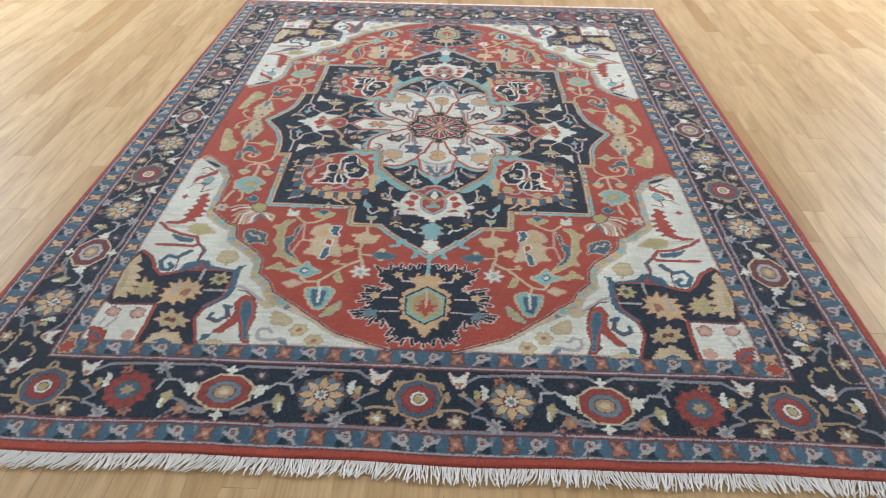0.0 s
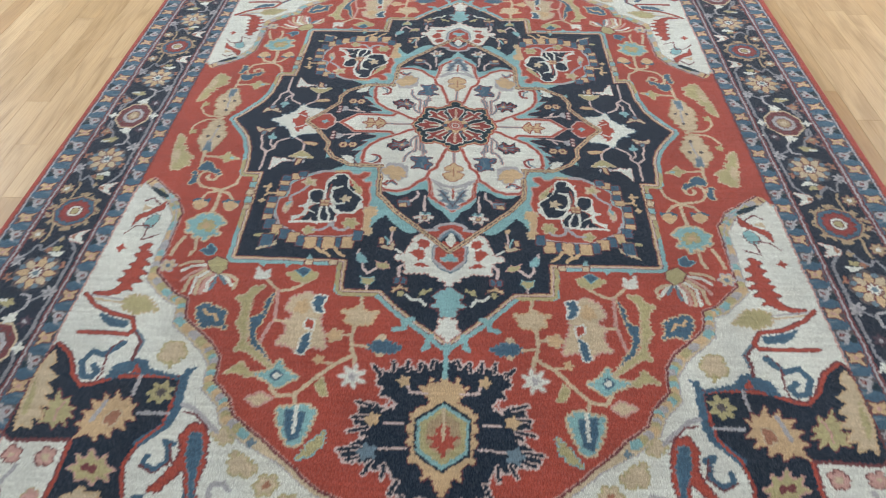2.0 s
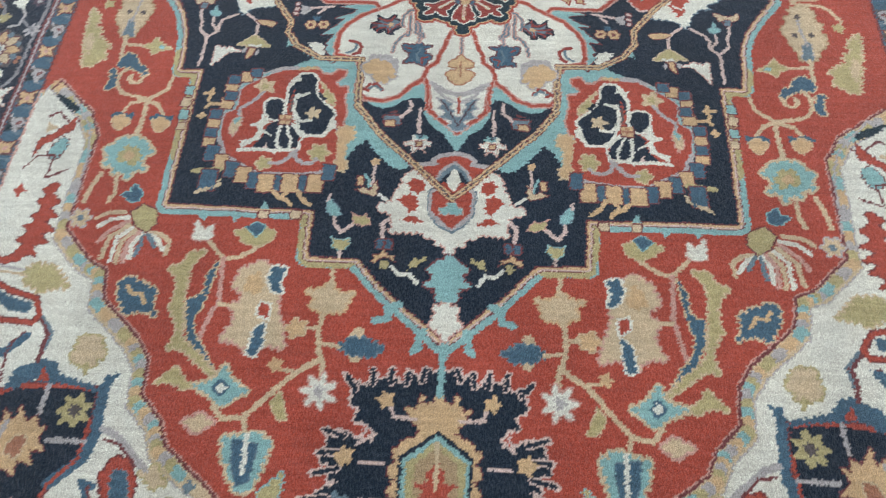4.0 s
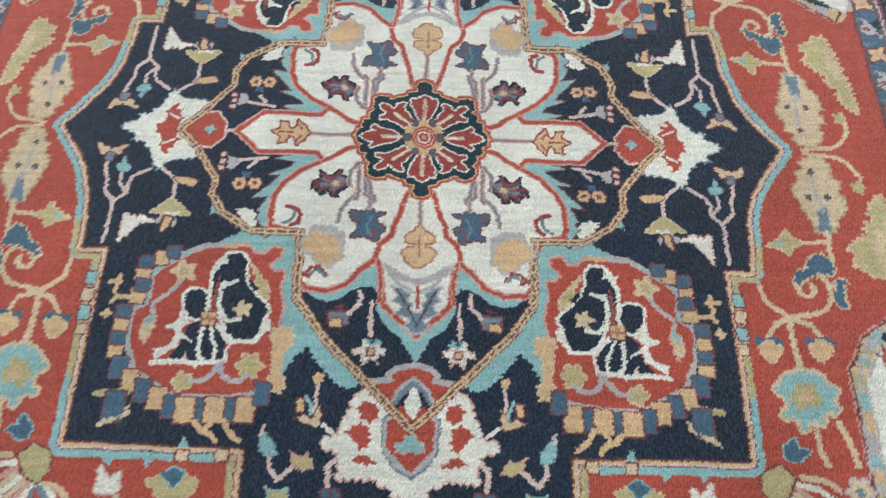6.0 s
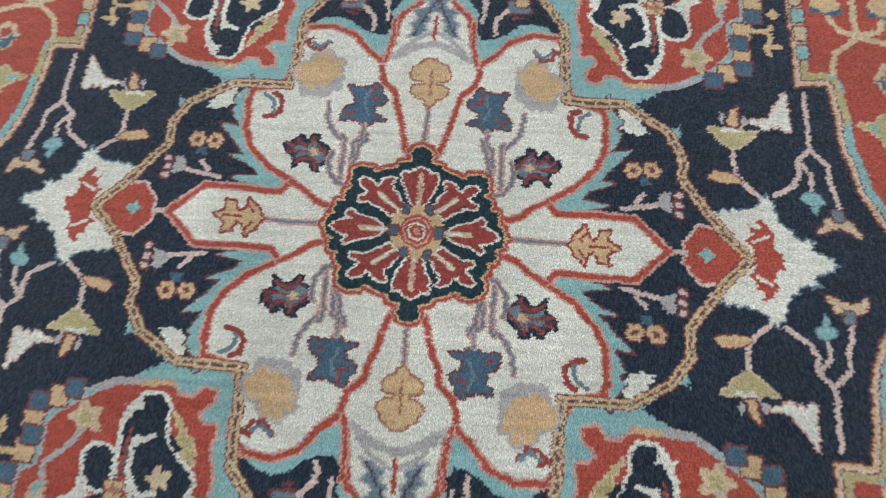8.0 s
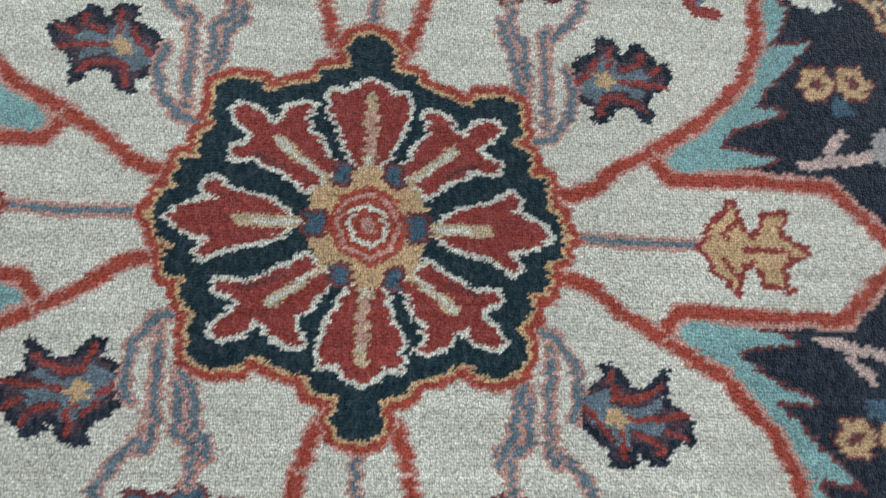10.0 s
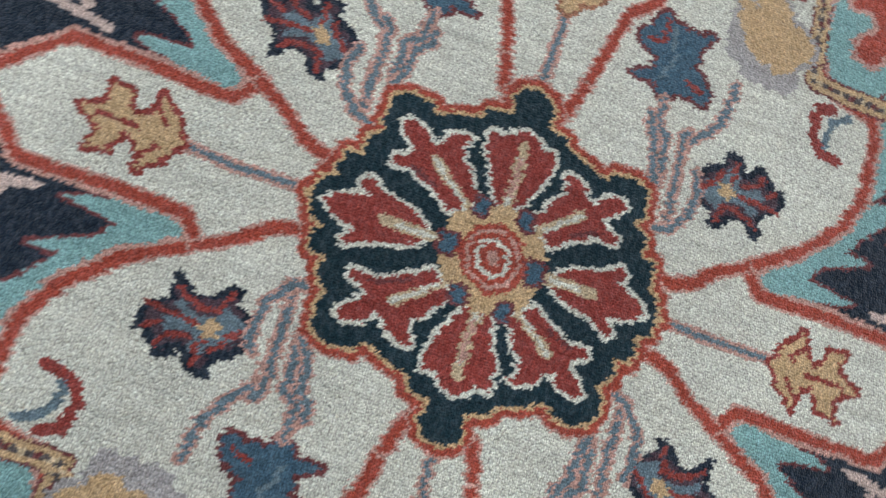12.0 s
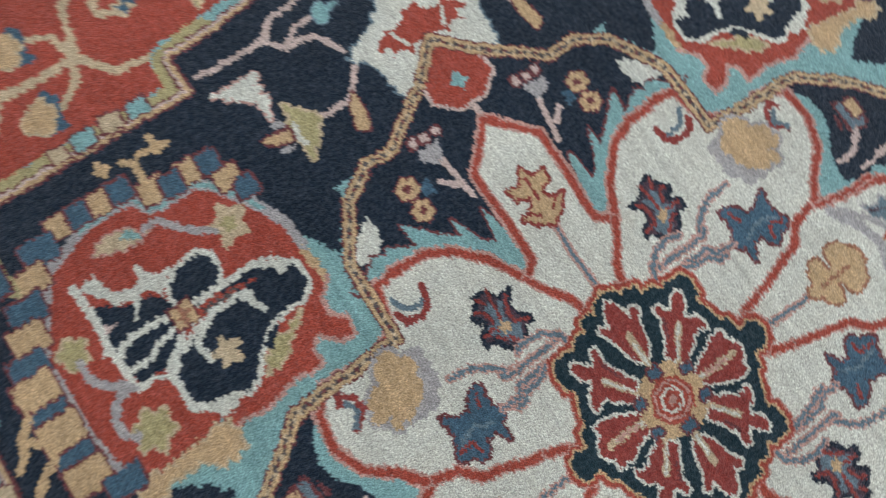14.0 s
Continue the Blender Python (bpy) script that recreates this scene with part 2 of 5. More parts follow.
def cord(w, pts):
    """A red line with a paler rim."""
    line(K, w, pts)
    line(R, w - 0.45, pts)


def stem(w, pts):
    """A grey stalk between two rose lines."""
    line(K, w, pts)
    line(H, w - 0.45, pts)


def block(u, v, dye, wide, high, edge=M):
    """A small woven square with a thin dark outline."""
    x, y = wide / 2, high / 2
    fill(dye, [(max(0, u - x), v - y), (u + x, v - y), (u + x, v + y), (max(0, u - x), v + y)], edge, 0.25)


FIELD_U, FIELD_V, MAIN_U0, MAIN_U1, MAIN_V0, MAIN_V1 = 90.5, 125.5, 97.2, 114.2, 132.6, 150.6
EDGE_U, EDGE_V, END_V = 122.8, 158.0, 160.5


def rect(dye, u0, u1, v0, v1, layer=None):
    fill(dye, [(u0, v0), (u1, v0), (u1, v1), (u0, v1)], layer=layer)


# bands from the selvage inwards
canvas[:] = R
zone[:] = 0
for dye, d in ((M, 0.0), (S, 0.5)):
    rect(dye, 0, EDGE_U - d, 0, EDGE_V - d)
rect(B, 0, EDGE_U - 1.0, 0, EDGE_V - 0.9)
rect(M, 0, MAIN_U1 + 1.9, 0, MAIN_V1 + 1.6)
rect(S, 0, MAIN_U1 + 1.3, 0, MAIN_V1 + 1.1)
rect(M, 0, MAIN_U1 + 0.7, 0, MAIN_V1 + 0.6)
rect(N, 0, MAIN_U1, 0, MAIN_V1)
rect(M, 0, MAIN_U0, 0, MAIN_V0)
rect(S, 0, MAIN_U0 - 0.6, 0, MAIN_V0 - 0.6)
rect(M, 0, MAIN_U0 - 1.1, 0, MAIN_V0 - 1.1)
rect(B, 0, MAIN_U0 - 1.5, 0, MAIN_V0 - 1.5)
rect(M, 0, FIELD_U + 0.5, 0, FIELD_V + 0.5)
rect(R, 0, FIELD_U, 0, FIELD_V)
for i, (u, v) in enumerate(((EDGE_U, EDGE_V), (MAIN_U1 + 1.0, MAIN_V1 + 0.8), (MAIN_U0, MAIN_V0), (FIELD_U, FIELD_V))):
    rect(i + 1, 0, u, 0, v, zone)

# motifs of one quarter of the rug
SPAN = [(88.6, 33.6), (86.7, 30.4), (76.6, 38), (73.4, 43.6), (73, 57.7), (73, 65.5), (65.7, 72.3), (62.4, 73.6), (61.4, 79.3), (53, 86.6), (50, 90.5), (49.8, 96.8), (45.3, 100.8), (43.6, 104.8), (38.2, 108.9), (31.2, 114.5), (27, 118), (22.9, 120.8), (17.6, 122.8), (12.4, 124.8), (8.7, 125.9)]
SPAN = [(FIELD_U, SPAN[0][1])] + SPAN + [(SPAN[-1][0], FIELD_V), (FIELD_U, FIELD_V)]
fill(A, SPAN, edge=K, w=0.5)
for i, (p, q) in enumerate(zip(SPAN[1:-9], SPAN[2:-8])):
    for k in range(4):
        a, b = k / 4, (k + 0.5) / 4
        line((T, G, S, O)[(i + k) % 4], 2.0, [(p[0] + (q[0] - p[0]) * a + 1.0, p[1] + (q[1] - p[1]) * a + 1.0), (p[0] + (q[0] - p[0]) * b + 1.0, p[1] + (q[1] - p[1]) * b + 1.0)])
line(M, 0.5, SPAN[1:-2])
inner = [(u + (2.3 if u > 37 else 1.0), v + (2.3 if u > 37 else 1.0)) for u, v in SPAN[1:-2]]
line(S, 0.6, inner[1:])
fill(W, [(FIELD_U, SPAN[0][1])] + [(min(u, FIELD_U), min(v, FIELD_V)) for u, v in inner] + [(FIELD_U, FIELD_V)])
fill(5, SPAN, layer=zone)
fill(N, [(57.6, 96.2), (61.8, 95.8), (71.5, 96.2), (76.3, 98.3), (78.9, 98.8), (81.8, 96.1), (84.8, 90.8), (89.1, 87.9), (90.1, 89.6), (90.7, 101.4), (90.7, 110.3), (88.8, 111.7), (75.1, 111.2), (74.7, 118.5), (75, 126.6), (59.3, 126.7), (62.5, 117.1), (61.3, 112), (57.2, 107.5), (57, 101.8)], edge=M, w=0.7, teeth=0.2)
line(R, 0.8, [(57.6, 96.2), (61.8, 95.8), (71.5, 96.2), (76.3, 98.3), (78.9, 98.8), (81.8, 96.1), (84.8, 90.8), (89.1, 87.9)])
line(R, 0.7, [(75.1, 111.2), (74.7, 118.5), (75, 126.6)])
line(B, 1.9, [(56.3, 95.5), (55.6, 103.8), (56.5, 107.5), (61.2, 112)])
line(R, 0.6, [(57.2, 101.3), (57.3, 107.5), (61.3, 112.1), (62.2, 117.1), (59.1, 126.5)])
line(B, 1.3, [(53.6, 112), (55.8, 111.2), (54.3, 112.8), (53.7, 115.6), (56.1, 117.5), (58.3, 116.2), (58, 114.5)])
line(M, 0.5, [(54.4, 111.8), (53, 115.7), (55.9, 118.3), (59.1, 116.4)])
fill(B, [(54.2, 93.1), (56.8, 93.6), (56.4, 96.3), (58.7, 95.2), (62.2, 94.5), (64.6, 94), (66.2, 91.8), (68.5, 91.2), (70.2, 92.2), (72.8, 93.2), (74, 96.8), (71.5, 96.6), (69.8, 95.2), (66, 95.5), (61.9, 95.6), (56.3, 96.8)], teeth=0.25)
fill(R, [(66.2, 95), (68.1, 92.5), (68.4, 95.2)])
line(B, 1.5, [(73.2, 87.2), (75, 88.6), (76.4, 90.5), (79.8, 89.6), (81.3, 92.5), (79.6, 96), (77.3, 96.5), (76.3, 94.7), (78.1, 93.3)])
line(M, 0.5, [(73.7, 86.4), (75.5, 88.6), (75.9, 91), (75.1, 94.8), (76, 98.1)])
fill(B, [(72.3, 86.5), (74.3, 86.9), (75.9, 89.7), (73.9, 89.4)])
line(M, 0.9, [(71.9, 83.5), (69.3, 86.2), (69.7, 89), (69.4, 91.7)])
line(H, 0.6, [(71.2, 83.5), (68.6, 86.2), (69, 89.2)])
blossom(60.3, 100, O, 3.2, 7, 0.4, eye=Z)
line(S, 0.9, [(65.9, 96), (66.1, 100.4)])
line(S, 0.8, [(57.2, 104.9), (63.5, 104.9)])
fill(G, [(64.2, 102.6), (65.8, 103.1), (66.2, 101), (67.7, 102.3), (69.4, 99.3), (69.8, 102.3), (72.3, 100), (71.9, 102.4), (74.8, 102.1), (73.2, 104.5), (75.7, 105), (73.8, 106.6), (76, 108), (73.8, 108.9), (75.2, 111.4), (72.1, 110.1), (69.7, 111.7), (69.7, 109.5), (67.1, 110.9), (67.4, 108.4), (64.7, 109), (65.8, 106.8), (63.3, 106.6), (65.4, 104.7)], edge=M, w=0.25, teeth=0.12)
line(S, 1.1, [(71.2, 102.2), (72.6, 107.1)])
fill(X, [(67.3, 104.6), (69.1, 105.2), (69.8, 107.2), (67.7, 108.2), (67.2, 106.5)], edge=A, w=0.3, teeth=0.3)
fill(O, [(77.4, 104.4), (79.3, 103.7), (79.8, 101.4), (81, 102.7), (83.3, 99.7), (83, 102.7), (84.8, 102.8), (82.9, 104.8), (85.1, 105.1), (83.3, 106.4), (84.3, 108.2), (81.9, 107.6), (80.5, 109.3), (79.7, 107.4), (77.6, 108.7), (78.8, 106.5), (76.6, 106.7), (78.4, 105.3)], edge=M, w=0.3, teeth=0.12)
line(K, 0.5, [(80.3, 102.7), (81.3, 105), (80.9, 107.4)])
fill(A, [(89.4, 89.8), (87.5, 92.9), (88.7, 94.4), (85.5, 96.6), (87.2, 98), (84.6, 100.5), (86.3, 101.6), (83.7, 103.8), (86.2, 104.3), (83.6, 107.2), (86.3, 106.8), (85.2, 109.2), (87.9, 108.4), (88.9, 109.9), (90.6, 101.9), (90.5, 92.8)], edge=G, w=0.3, teeth=0.12)
fill(O, [(90.1, 97), (88.2, 102), (88.2, 106.7), (89.7, 104.8)], teeth=0.3)
fill(O, [(63.5, 117.9), (65.9, 116.9), (66.3, 114.6), (67.6, 116), (69.6, 113.5), (70, 115.7), (72.3, 114.8), (71.2, 116.7), (73, 117.7), (70.6, 118.4), (70.1, 120.1), (68.4, 119.3), (66.5, 120.8), (66.3, 119.1), (63.9, 120.1), (65.2, 118.6)], edge=K, w=0.3, teeth=0.12)
fill(M, [(67.3, 117), (70.1, 116.5), (70.1, 117.9), (67.2, 118.5)], teeth=0.3)
fill(A, [(62.7, 126.4), (65.2, 122.4), (66.2, 123.2), (68.8, 121.5), (69.7, 123.1), (71.2, 123), (72.4, 126.2)], edge=G, w=0.25, teeth=0.4)
fill(B, [(65, 126.4), (67.8, 124.4), (70.8, 125.9)])
fill(A, [(50.8, 126.6), (52.7, 125.5), (54.9, 124.5), (56.3, 125.2), (58.4, 126.2)], edge=O, w=0.3, teeth=0.3)
fill(B, [(55.9, 122.4), (58.3, 122.8), (58.6, 125.3), (56.5, 124.6)])
fill(K, [(77.3, 114.2), (79.8, 113.4), (81.2, 115.4), (79.9, 117.1), (77.4, 116.9)], edge=M, w=0.25, teeth=0.3)
fill(A, [(78.2, 114.8), (80, 114.8), (79.7, 116.3), (78.2, 116.3)])
fill(K, [(84.9, 114.1), (87.5, 113.2), (88.5, 115.2), (86.8, 116.7), (84.8, 116.4)], edge=M, w=0.25, teeth=0.3)
fill(A, [(85.8, 114.6), (87.4, 114.8), (86.7, 115.9)])
fill(K, [(76.7, 122.9), (78.9, 122), (80, 124), (78.6, 125.4), (76.8, 124.8)], edge=O, w=0.25, teeth=0.3)
line(S, 0.9, [(84.4, 117.4), (85.5, 119.8), (85.8, 121)])
line(S, 0.8, [(87.6, 118.1), (88.2, 120.2)])
fill(R, [(85.2, 123), (87.4, 122), (90.1, 121.3), (88.5, 126), (84.9, 126.3)], edge=M, w=0.3, teeth=0.5)
line(B, 0.8, [(86, 125.3), (87.5, 123.6), (89.5, 123.4)])
fill(R, [(47.2, 110.5), (48.8, 107.3), (51.5, 106.9), (52.9, 109.9), (51.6, 114.4), (53, 117.8), (56, 121.8), (53.8, 121.9), (51.4, 118.7), (50, 116.8), (49, 120), (47.4, 124.8), (45.3, 125.3), (46.8, 120.8), (46.3, 115.8)], edge=M, w=0.3, teeth=0.2)
fill(B, [(49, 109.4), (50.9, 109.3), (50.5, 113.6), (48.3, 119.2), (46.9, 124.2), (46.1, 124.2), (47.6, 119.2), (47.5, 114.1)], edge=H, w=0.25, teeth=0.2)
fill(B, [(48.9, 121.2), (48, 124), (49, 123.2)])
line(S, 1.1, [(35.6, 125.3), (36.9, 123.4), (39.9, 124.2), (42.3, 124.2), (43.9, 122.5), (43.7, 120.1), (41.6, 119.7), (40.2, 121.2)])
fill(H, [(35, 125.9), (36.3, 123.9), (38.1, 124.3), (36.7, 125.7)], teeth=0.2)
blossom(33.4, 120, A, 2.3, 6, 0.35, edge=O, w=0.4, eye=X)
blossom(28.6, 123.9, A, 2.3, 6, 0.35, edge=O, w=0.4, eye=X)
fill(A, [(35.8, 116.5), (38.8, 114.3), (41.3, 112.9), (41.5, 116), (40.4, 117.9), (38.9, 117.3), (37.2, 118.4)], edge=O, w=0.35, teeth=0.4)
fill(A, [(42.1, 110.8), (44.2, 107.8), (46.9, 109.2), (44.3, 111.5)], edge=O, w=0.3, teeth=0.3)
line(S, 1.2, [(46, 108.7), (49.8, 105.6), (52.5, 103.4), (54.6, 102.8)])
line(M, 0.5, [(47.7, 108.3), (51.1, 105), (54, 104.4)])
blossom(38.2, 111.2, H, 1.1, 4, 0.4)
fill(A, [(57.9, 89.8), (59.9, 86.8), (61.8, 86.9), (63.1, 86.9), (63.8, 90.8), (62.2, 91.9), (59.8, 92.3)], edge=O, w=0.4, teeth=0.4)
line(O, 0.8, [(60.5, 91.9), (60.3, 93.5)])
fill(R, [(77.6, 55.7), (79.3, 55.4), (81.1, 57.1), (79.6, 58.3), (81.4, 59.8), (79.6, 61.2), (81.5, 63.1), (79.7, 64), (82.3, 65.2), (80.6, 66.5), (82.6, 68.3), (80.8, 69.1), (82.9, 71.9), (87.4, 72.3), (84.7, 73.7), (80.5, 72.5), (79.6, 71.2), (77.2, 71.3), (78.9, 69.2), (75.9, 68.5), (78.3, 66.6), (75.3, 66.1), (78.1, 64.1), (75.5, 62.9), (78.1, 61.3), (75.9, 59.6), (78.4, 57.9)], edge=M, w=0.2, teeth=0.15)
blossom(86.2, 57.4, R, 1.5, 4, 0.5)
fill(O, [(68.5, 77.5), (72.6, 73.4), (76.6, 73), (78.5, 74.5), (77.5, 76.9), (73.7, 78.6), (71, 77.6)], edge=A, w=0.3, teeth=0.5)
line(A, 0.6, [(78.2, 75.5), (87.3, 74)])
line(S, 0.5, [(78.5, 74.5), (87.7, 73.1)])
line(M, 1.3, [(89.1, 72.7), (85, 76.2), (79.9, 78.7), (74.1, 79.8), (72, 83.2), (73, 84.7), (85.8, 84.3)])
line(R, 0.9, [(89.1, 72.7), (85, 76.2), (79.9, 78.7), (74.1, 79.8), (72, 83.2), (73, 84.7), (85.8, 84.3)])
fill(B, [(74.5, 81.1), (78.6, 80.3), (82.7, 78.9), (81, 80.9), (79, 82.3), (74.7, 82.9)], edge=H, w=0.2, teeth=0.2)
line(M, 0.5, [(86, 40), (84, 38.3), (80.2, 41.6), (78.5, 40.4)])
fill(R, [(86.5, 49.6), (86.2, 45.1), (83.4, 43.6), (80.9, 41.1), (79.7, 38.9), (79.2, 42.7), (82.4, 44.9), (84.7, 46.8)], edge=M, w=0.15, teeth=0.2)
fill(T, [(83.2, 48.6), (82.4, 46.2), (80.6, 44.6), (79, 46.4), (79.6, 48.6), (81.2, 50.5)], edge=M, w=0.2, teeth=0.2)
line(M, 0.45, [(87.5, 52.3), (85, 49.5), (81.2, 49), (81.6, 54.3), (77.5, 52.4)])
fill(A, [(85.8, 43.7), (85.5, 41.1), (82.9, 42.5)])
fill(E, [(87, 33.7), (83.4, 34.8), (79.4, 37.4), (80.2, 38.6), (84.3, 36.4)], teeth=0.2)
line(S, 0.5, [(83.1, 33.3), (75.6, 41.8), (73.8, 49.1), (73.1, 60.2)])
fill(N, [(0, 90.4), (2.5, 89.9), (3.8, 91.8), (5.2, 90.5), (6.4, 93.3), (8.3, 90.6), (9.5, 92.5), (11.3, 91.2), (12.1, 93.4), (14.3, 92.6), (14.6, 96.2), (12.6, 97.5), (13.6, 99.1), (11.4, 99.5), (9.8, 101), (10.6, 102.4), (13.2, 102.1), (15, 101.1), (17.1, 101.4), (17.7, 103.5), (18.5, 105.8), (16, 107), (16.9, 108.6), (14.6, 108.9), (17.6, 110.2), (18.7, 111.8), (20.2, 113), (18.1, 114.7), (15.4, 114.4), (13, 116.1), (11.1, 114.6), (9.7, 116.7), (8.8, 118.1), (9.5, 120.3), (7.6, 121.6), (9.3, 122.7), (6.4, 122.6), (5.2, 123.2), (4.3, 120.8), (2.9, 121.5), (2.2, 123.5), (0.7, 122.1), (0, 125.1)], edge=C, w=0.4, teeth=0.3)
line(C, 1.25, [(13.8, 93.8), (15.8, 91.5)])
line(C, 1.25, [(11.2, 92.7), (11.6, 90.2)])
line(C, 1.25, [(8.2, 92.6), (8.3, 90.1)])
line(C, 1.25, [(5.6, 92.6), (5.5, 90.4)])
line(C, 1.25, [(3.2, 91.8), (2.9, 89.7)])
line(C, 1.25, [(14.9, 101.8), (18.4, 100.9)])
line(C, 1.25, [(15, 104.4), (18.9, 104.5)])
line(C, 1.25, [(15.5, 107), (19.3, 107.8)])
line(C, 1.25, [(16.7, 111.4), (20.8, 112)])
line(C, 1.25, [(15.5, 113.2), (19.1, 114.5)])
line(C, 1.25, [(13.9, 114.6), (15.1, 117)])
line(C, 1.25, [(11.4, 114.9), (11.4, 117.9)])
line(C, 1.25, [(8.7, 118.5), (9.8, 121.1)])
line(C, 1.25, [(7.4, 121.3), (9.4, 123.3)])
line(C, 1.25, [(5, 122.1), (5.6, 124.1)])
line(C, 1.25, [(2.9, 122), (2.6, 124.2)])
line(N, 0.75, [(13.8, 93.8), (15.6, 91.7)])
line(N, 0.75, [(11.2, 92.7), (11.6, 90.3)])
line(N, 0.75, [(8.2, 92.6), (8.3, 90.3)])
line(N, 0.75, [(5.6, 92.6), (5.4, 90.6)])
line(N, 0.75, [(3.2, 91.8), (2.9, 89.9)])
line(N, 0.75, [(14.9, 101.8), (18.2, 100.9)])
line(N, 0.75, [(15, 104.4), (18.6, 104.5)])
line(N, 0.75, [(15.5, 107), (19, 107.8)])
line(N, 0.75, [(16.7, 111.4), (20.5, 112)])
line(N, 0.75, [(15.5, 113.2), (18.8, 114.3)])
line(N, 0.75, [(13.9, 114.6), (15, 116.9)])
line(N, 0.75, [(11.4, 114.9), (11.5, 117.6)])
line(N, 0.75, [(8.7, 118.5), (9.7, 121)])
line(N, 0.75, [(7.4, 121.3), (9.3, 123.1)])
line(N, 0.75, [(5, 122.1), (5.6, 124)])
line(N, 0.75, [(2.9, 122), (2.6, 124)])
fill(G, [(0, 94), (2, 96.4), (3, 94.1), (3.9, 97.1), (5.5, 96.5), (4.2, 98.8), (2.7, 100.5), (5.4, 101.9), (7.3, 103.6), (6.2, 105.2), (7.6, 106.8), (6.1, 108), (7.4, 109.9), (5.9, 111.1), (6.8, 114.2), (4.8, 114.1), (3.5, 115.8), (3.9, 118.1), (2.3, 116.7), (1.3, 119.3), (0, 121.1)], edge=M, w=0.2, teeth=0.3)
fill(N, [(0, 100.1), (6, 104.2), (5.6, 112.5), (0, 116.3)])
fill(T, [(0, 100.8), (5.4, 104.7), (5.2, 112), (0, 115.7)])
fill(O, [(0, 101.6), (4.8, 105.3), (4.6, 111.3), (0, 114.6)])
fill(U, [(0, 102.6), (3.4, 105.4), (3.7, 109.9), (0, 112.8)])
fill(R, [(0, 104.7), (1.4, 106.7), (1.1, 108.1), (3.5, 108.6), (1.5, 109.5), (2.7, 111), (1.1, 110.7), (0, 113.1)], teeth=0.2)
line(A, 0.7, [(0, 102.1), (0, 109)])
line(C, 0.5, [(7.3, 111.2), (13.8, 111.6)])
line(C, 0.5, [(8.2, 105.6), (12.1, 105.7)])
line(C, 0.7, [(8.3, 95.5), (7.3, 98.2), (3.6, 98.5)])
blossom(14.7, 104.9, G, 1.8, 5, 0.4)
blossom(8.8, 95.5, G, 1.6, 5, 0.4)
blossom(14.9, 112.3, H, 2.2, 5, 0.4)
line(C, 0.5, [(10.7, 101.2), (12.8, 102.9), (11.6, 100.4)])
line(T, 1.2, [(0, 86.2), (0, 94.2)])
fill(A, [(74.8, 0.9), (72.5, 2.6), (73, 3.7), (71.4, 4.6), (71.8, 6.5), (70.4, 8.5), (71.3, 11), (72.2, 14.2), (72.8, 16), (73, 17.4), (76.5, 17.3), (77.5, 14.3), (78.6, 13.5), (79.5, 9.6), (78.5, 8.9), (79.3, 6.6), (77.9, 5.5), (78.1, 2.7), (76.4, 1.2)], edge=U, w=0.35, teeth=0.3)
fill(H, [(74.2, 12.9), (75.7, 12.1), (75.9, 17), (73.5, 17.1)], edge=S, w=0.2)
line(S, 0.6, [(74.4, 5.6), (74.6, 9.1), (75, 12.9)])
blossom(74.3, 4.5, Z, 0.75, 5, 0.3)
blossom(73, 10.1, Z, 0.75, 5, 0.3)
blossom(76.5, 9.9, Z, 0.75, 5, 0.3)
line(A, 0.8, [(74, 0.3), (76.1, 0.7), (79.7, 1), (81.6, 2.5), (83.2, 5.2), (82.9, 8.7)])
blossom(82.3, 7.6, O, 1.5, 5, 0.4)
line(A, 0.9, [(74.9, 17.3), (74.4, 24.2)])
line(A, 0.8, [(68.8, 19.8), (74.7, 19.5)])
fill(O, [(63.5, 20.4), (66, 19.2), (67.5, 17.2), (68.3, 19), (69.9, 19.8), (68, 20.6), (67.4, 22.1), (65.7, 20.8)], edge=A, w=0.3, teeth=0.2)
fill(T, [(65.1, 19.5), (66.5, 19.6), (66.2, 20.6), (65, 20.5)])
fill(B, [(72.2, 22), (73.4, 22.3), (74.4, 24.2), (74.3, 25.9), (71.7, 26.1), (69.5, 26.7), (67.4, 28.5), (66.9, 28), (68, 25.8), (70.2, 25.1), (70.5, 23.3)], edge=A, w=0.3, teeth=0.3)
line(A, 0.9, [(67.1, 28), (68.2, 30.1), (69.6, 30.2), (70.7, 28.9), (70.2, 28)])
line(A, 0.9, [(71.7, 26.1), (73, 27.4), (73.2, 30.1), (71.6, 32.7), (70.1, 33.4), (66.5, 34.2), (65, 34.4), (61.5, 31.7), (61.1, 29.6), (60.8, 27.5)])
fill(B, [(74.7, 26.8), (76, 27), (75.1, 29.3), (75.4, 32.1), (73.8, 31.8), (73.4, 30.1)], edge=A, w=0.3, teeth=0.3)
line(A, 1.0, [(65, 34.4), (64.9, 38.1), (65.1, 44.2)])
line(A, 0.9, [(64.9, 34.8), (62.6, 35.6), (60.8, 38.2)])
line(A, 0.9, [(65.5, 34.8), (68.4, 35.6), (69.6, 38.2)])
fill(B, [(58.4, 38.2), (59.7, 38.6), (62.2, 38), (63.6, 39.1), (62.7, 40.4), (60.7, 39.5), (58.5, 40.4)])
fill(G, [(58.8, 40.1), (60.8, 38.9), (62.9, 39.9), (61.9, 41.7), (60.8, 42.7), (59.5, 41.8)], edge=A, w=0.25, teeth=0.2)
fill(B, [(67, 37.8), (68.3, 38.2), (70.8, 37.7), (72.1, 38.7), (71.2, 40.1), (69.3, 39.1), (67, 40)])
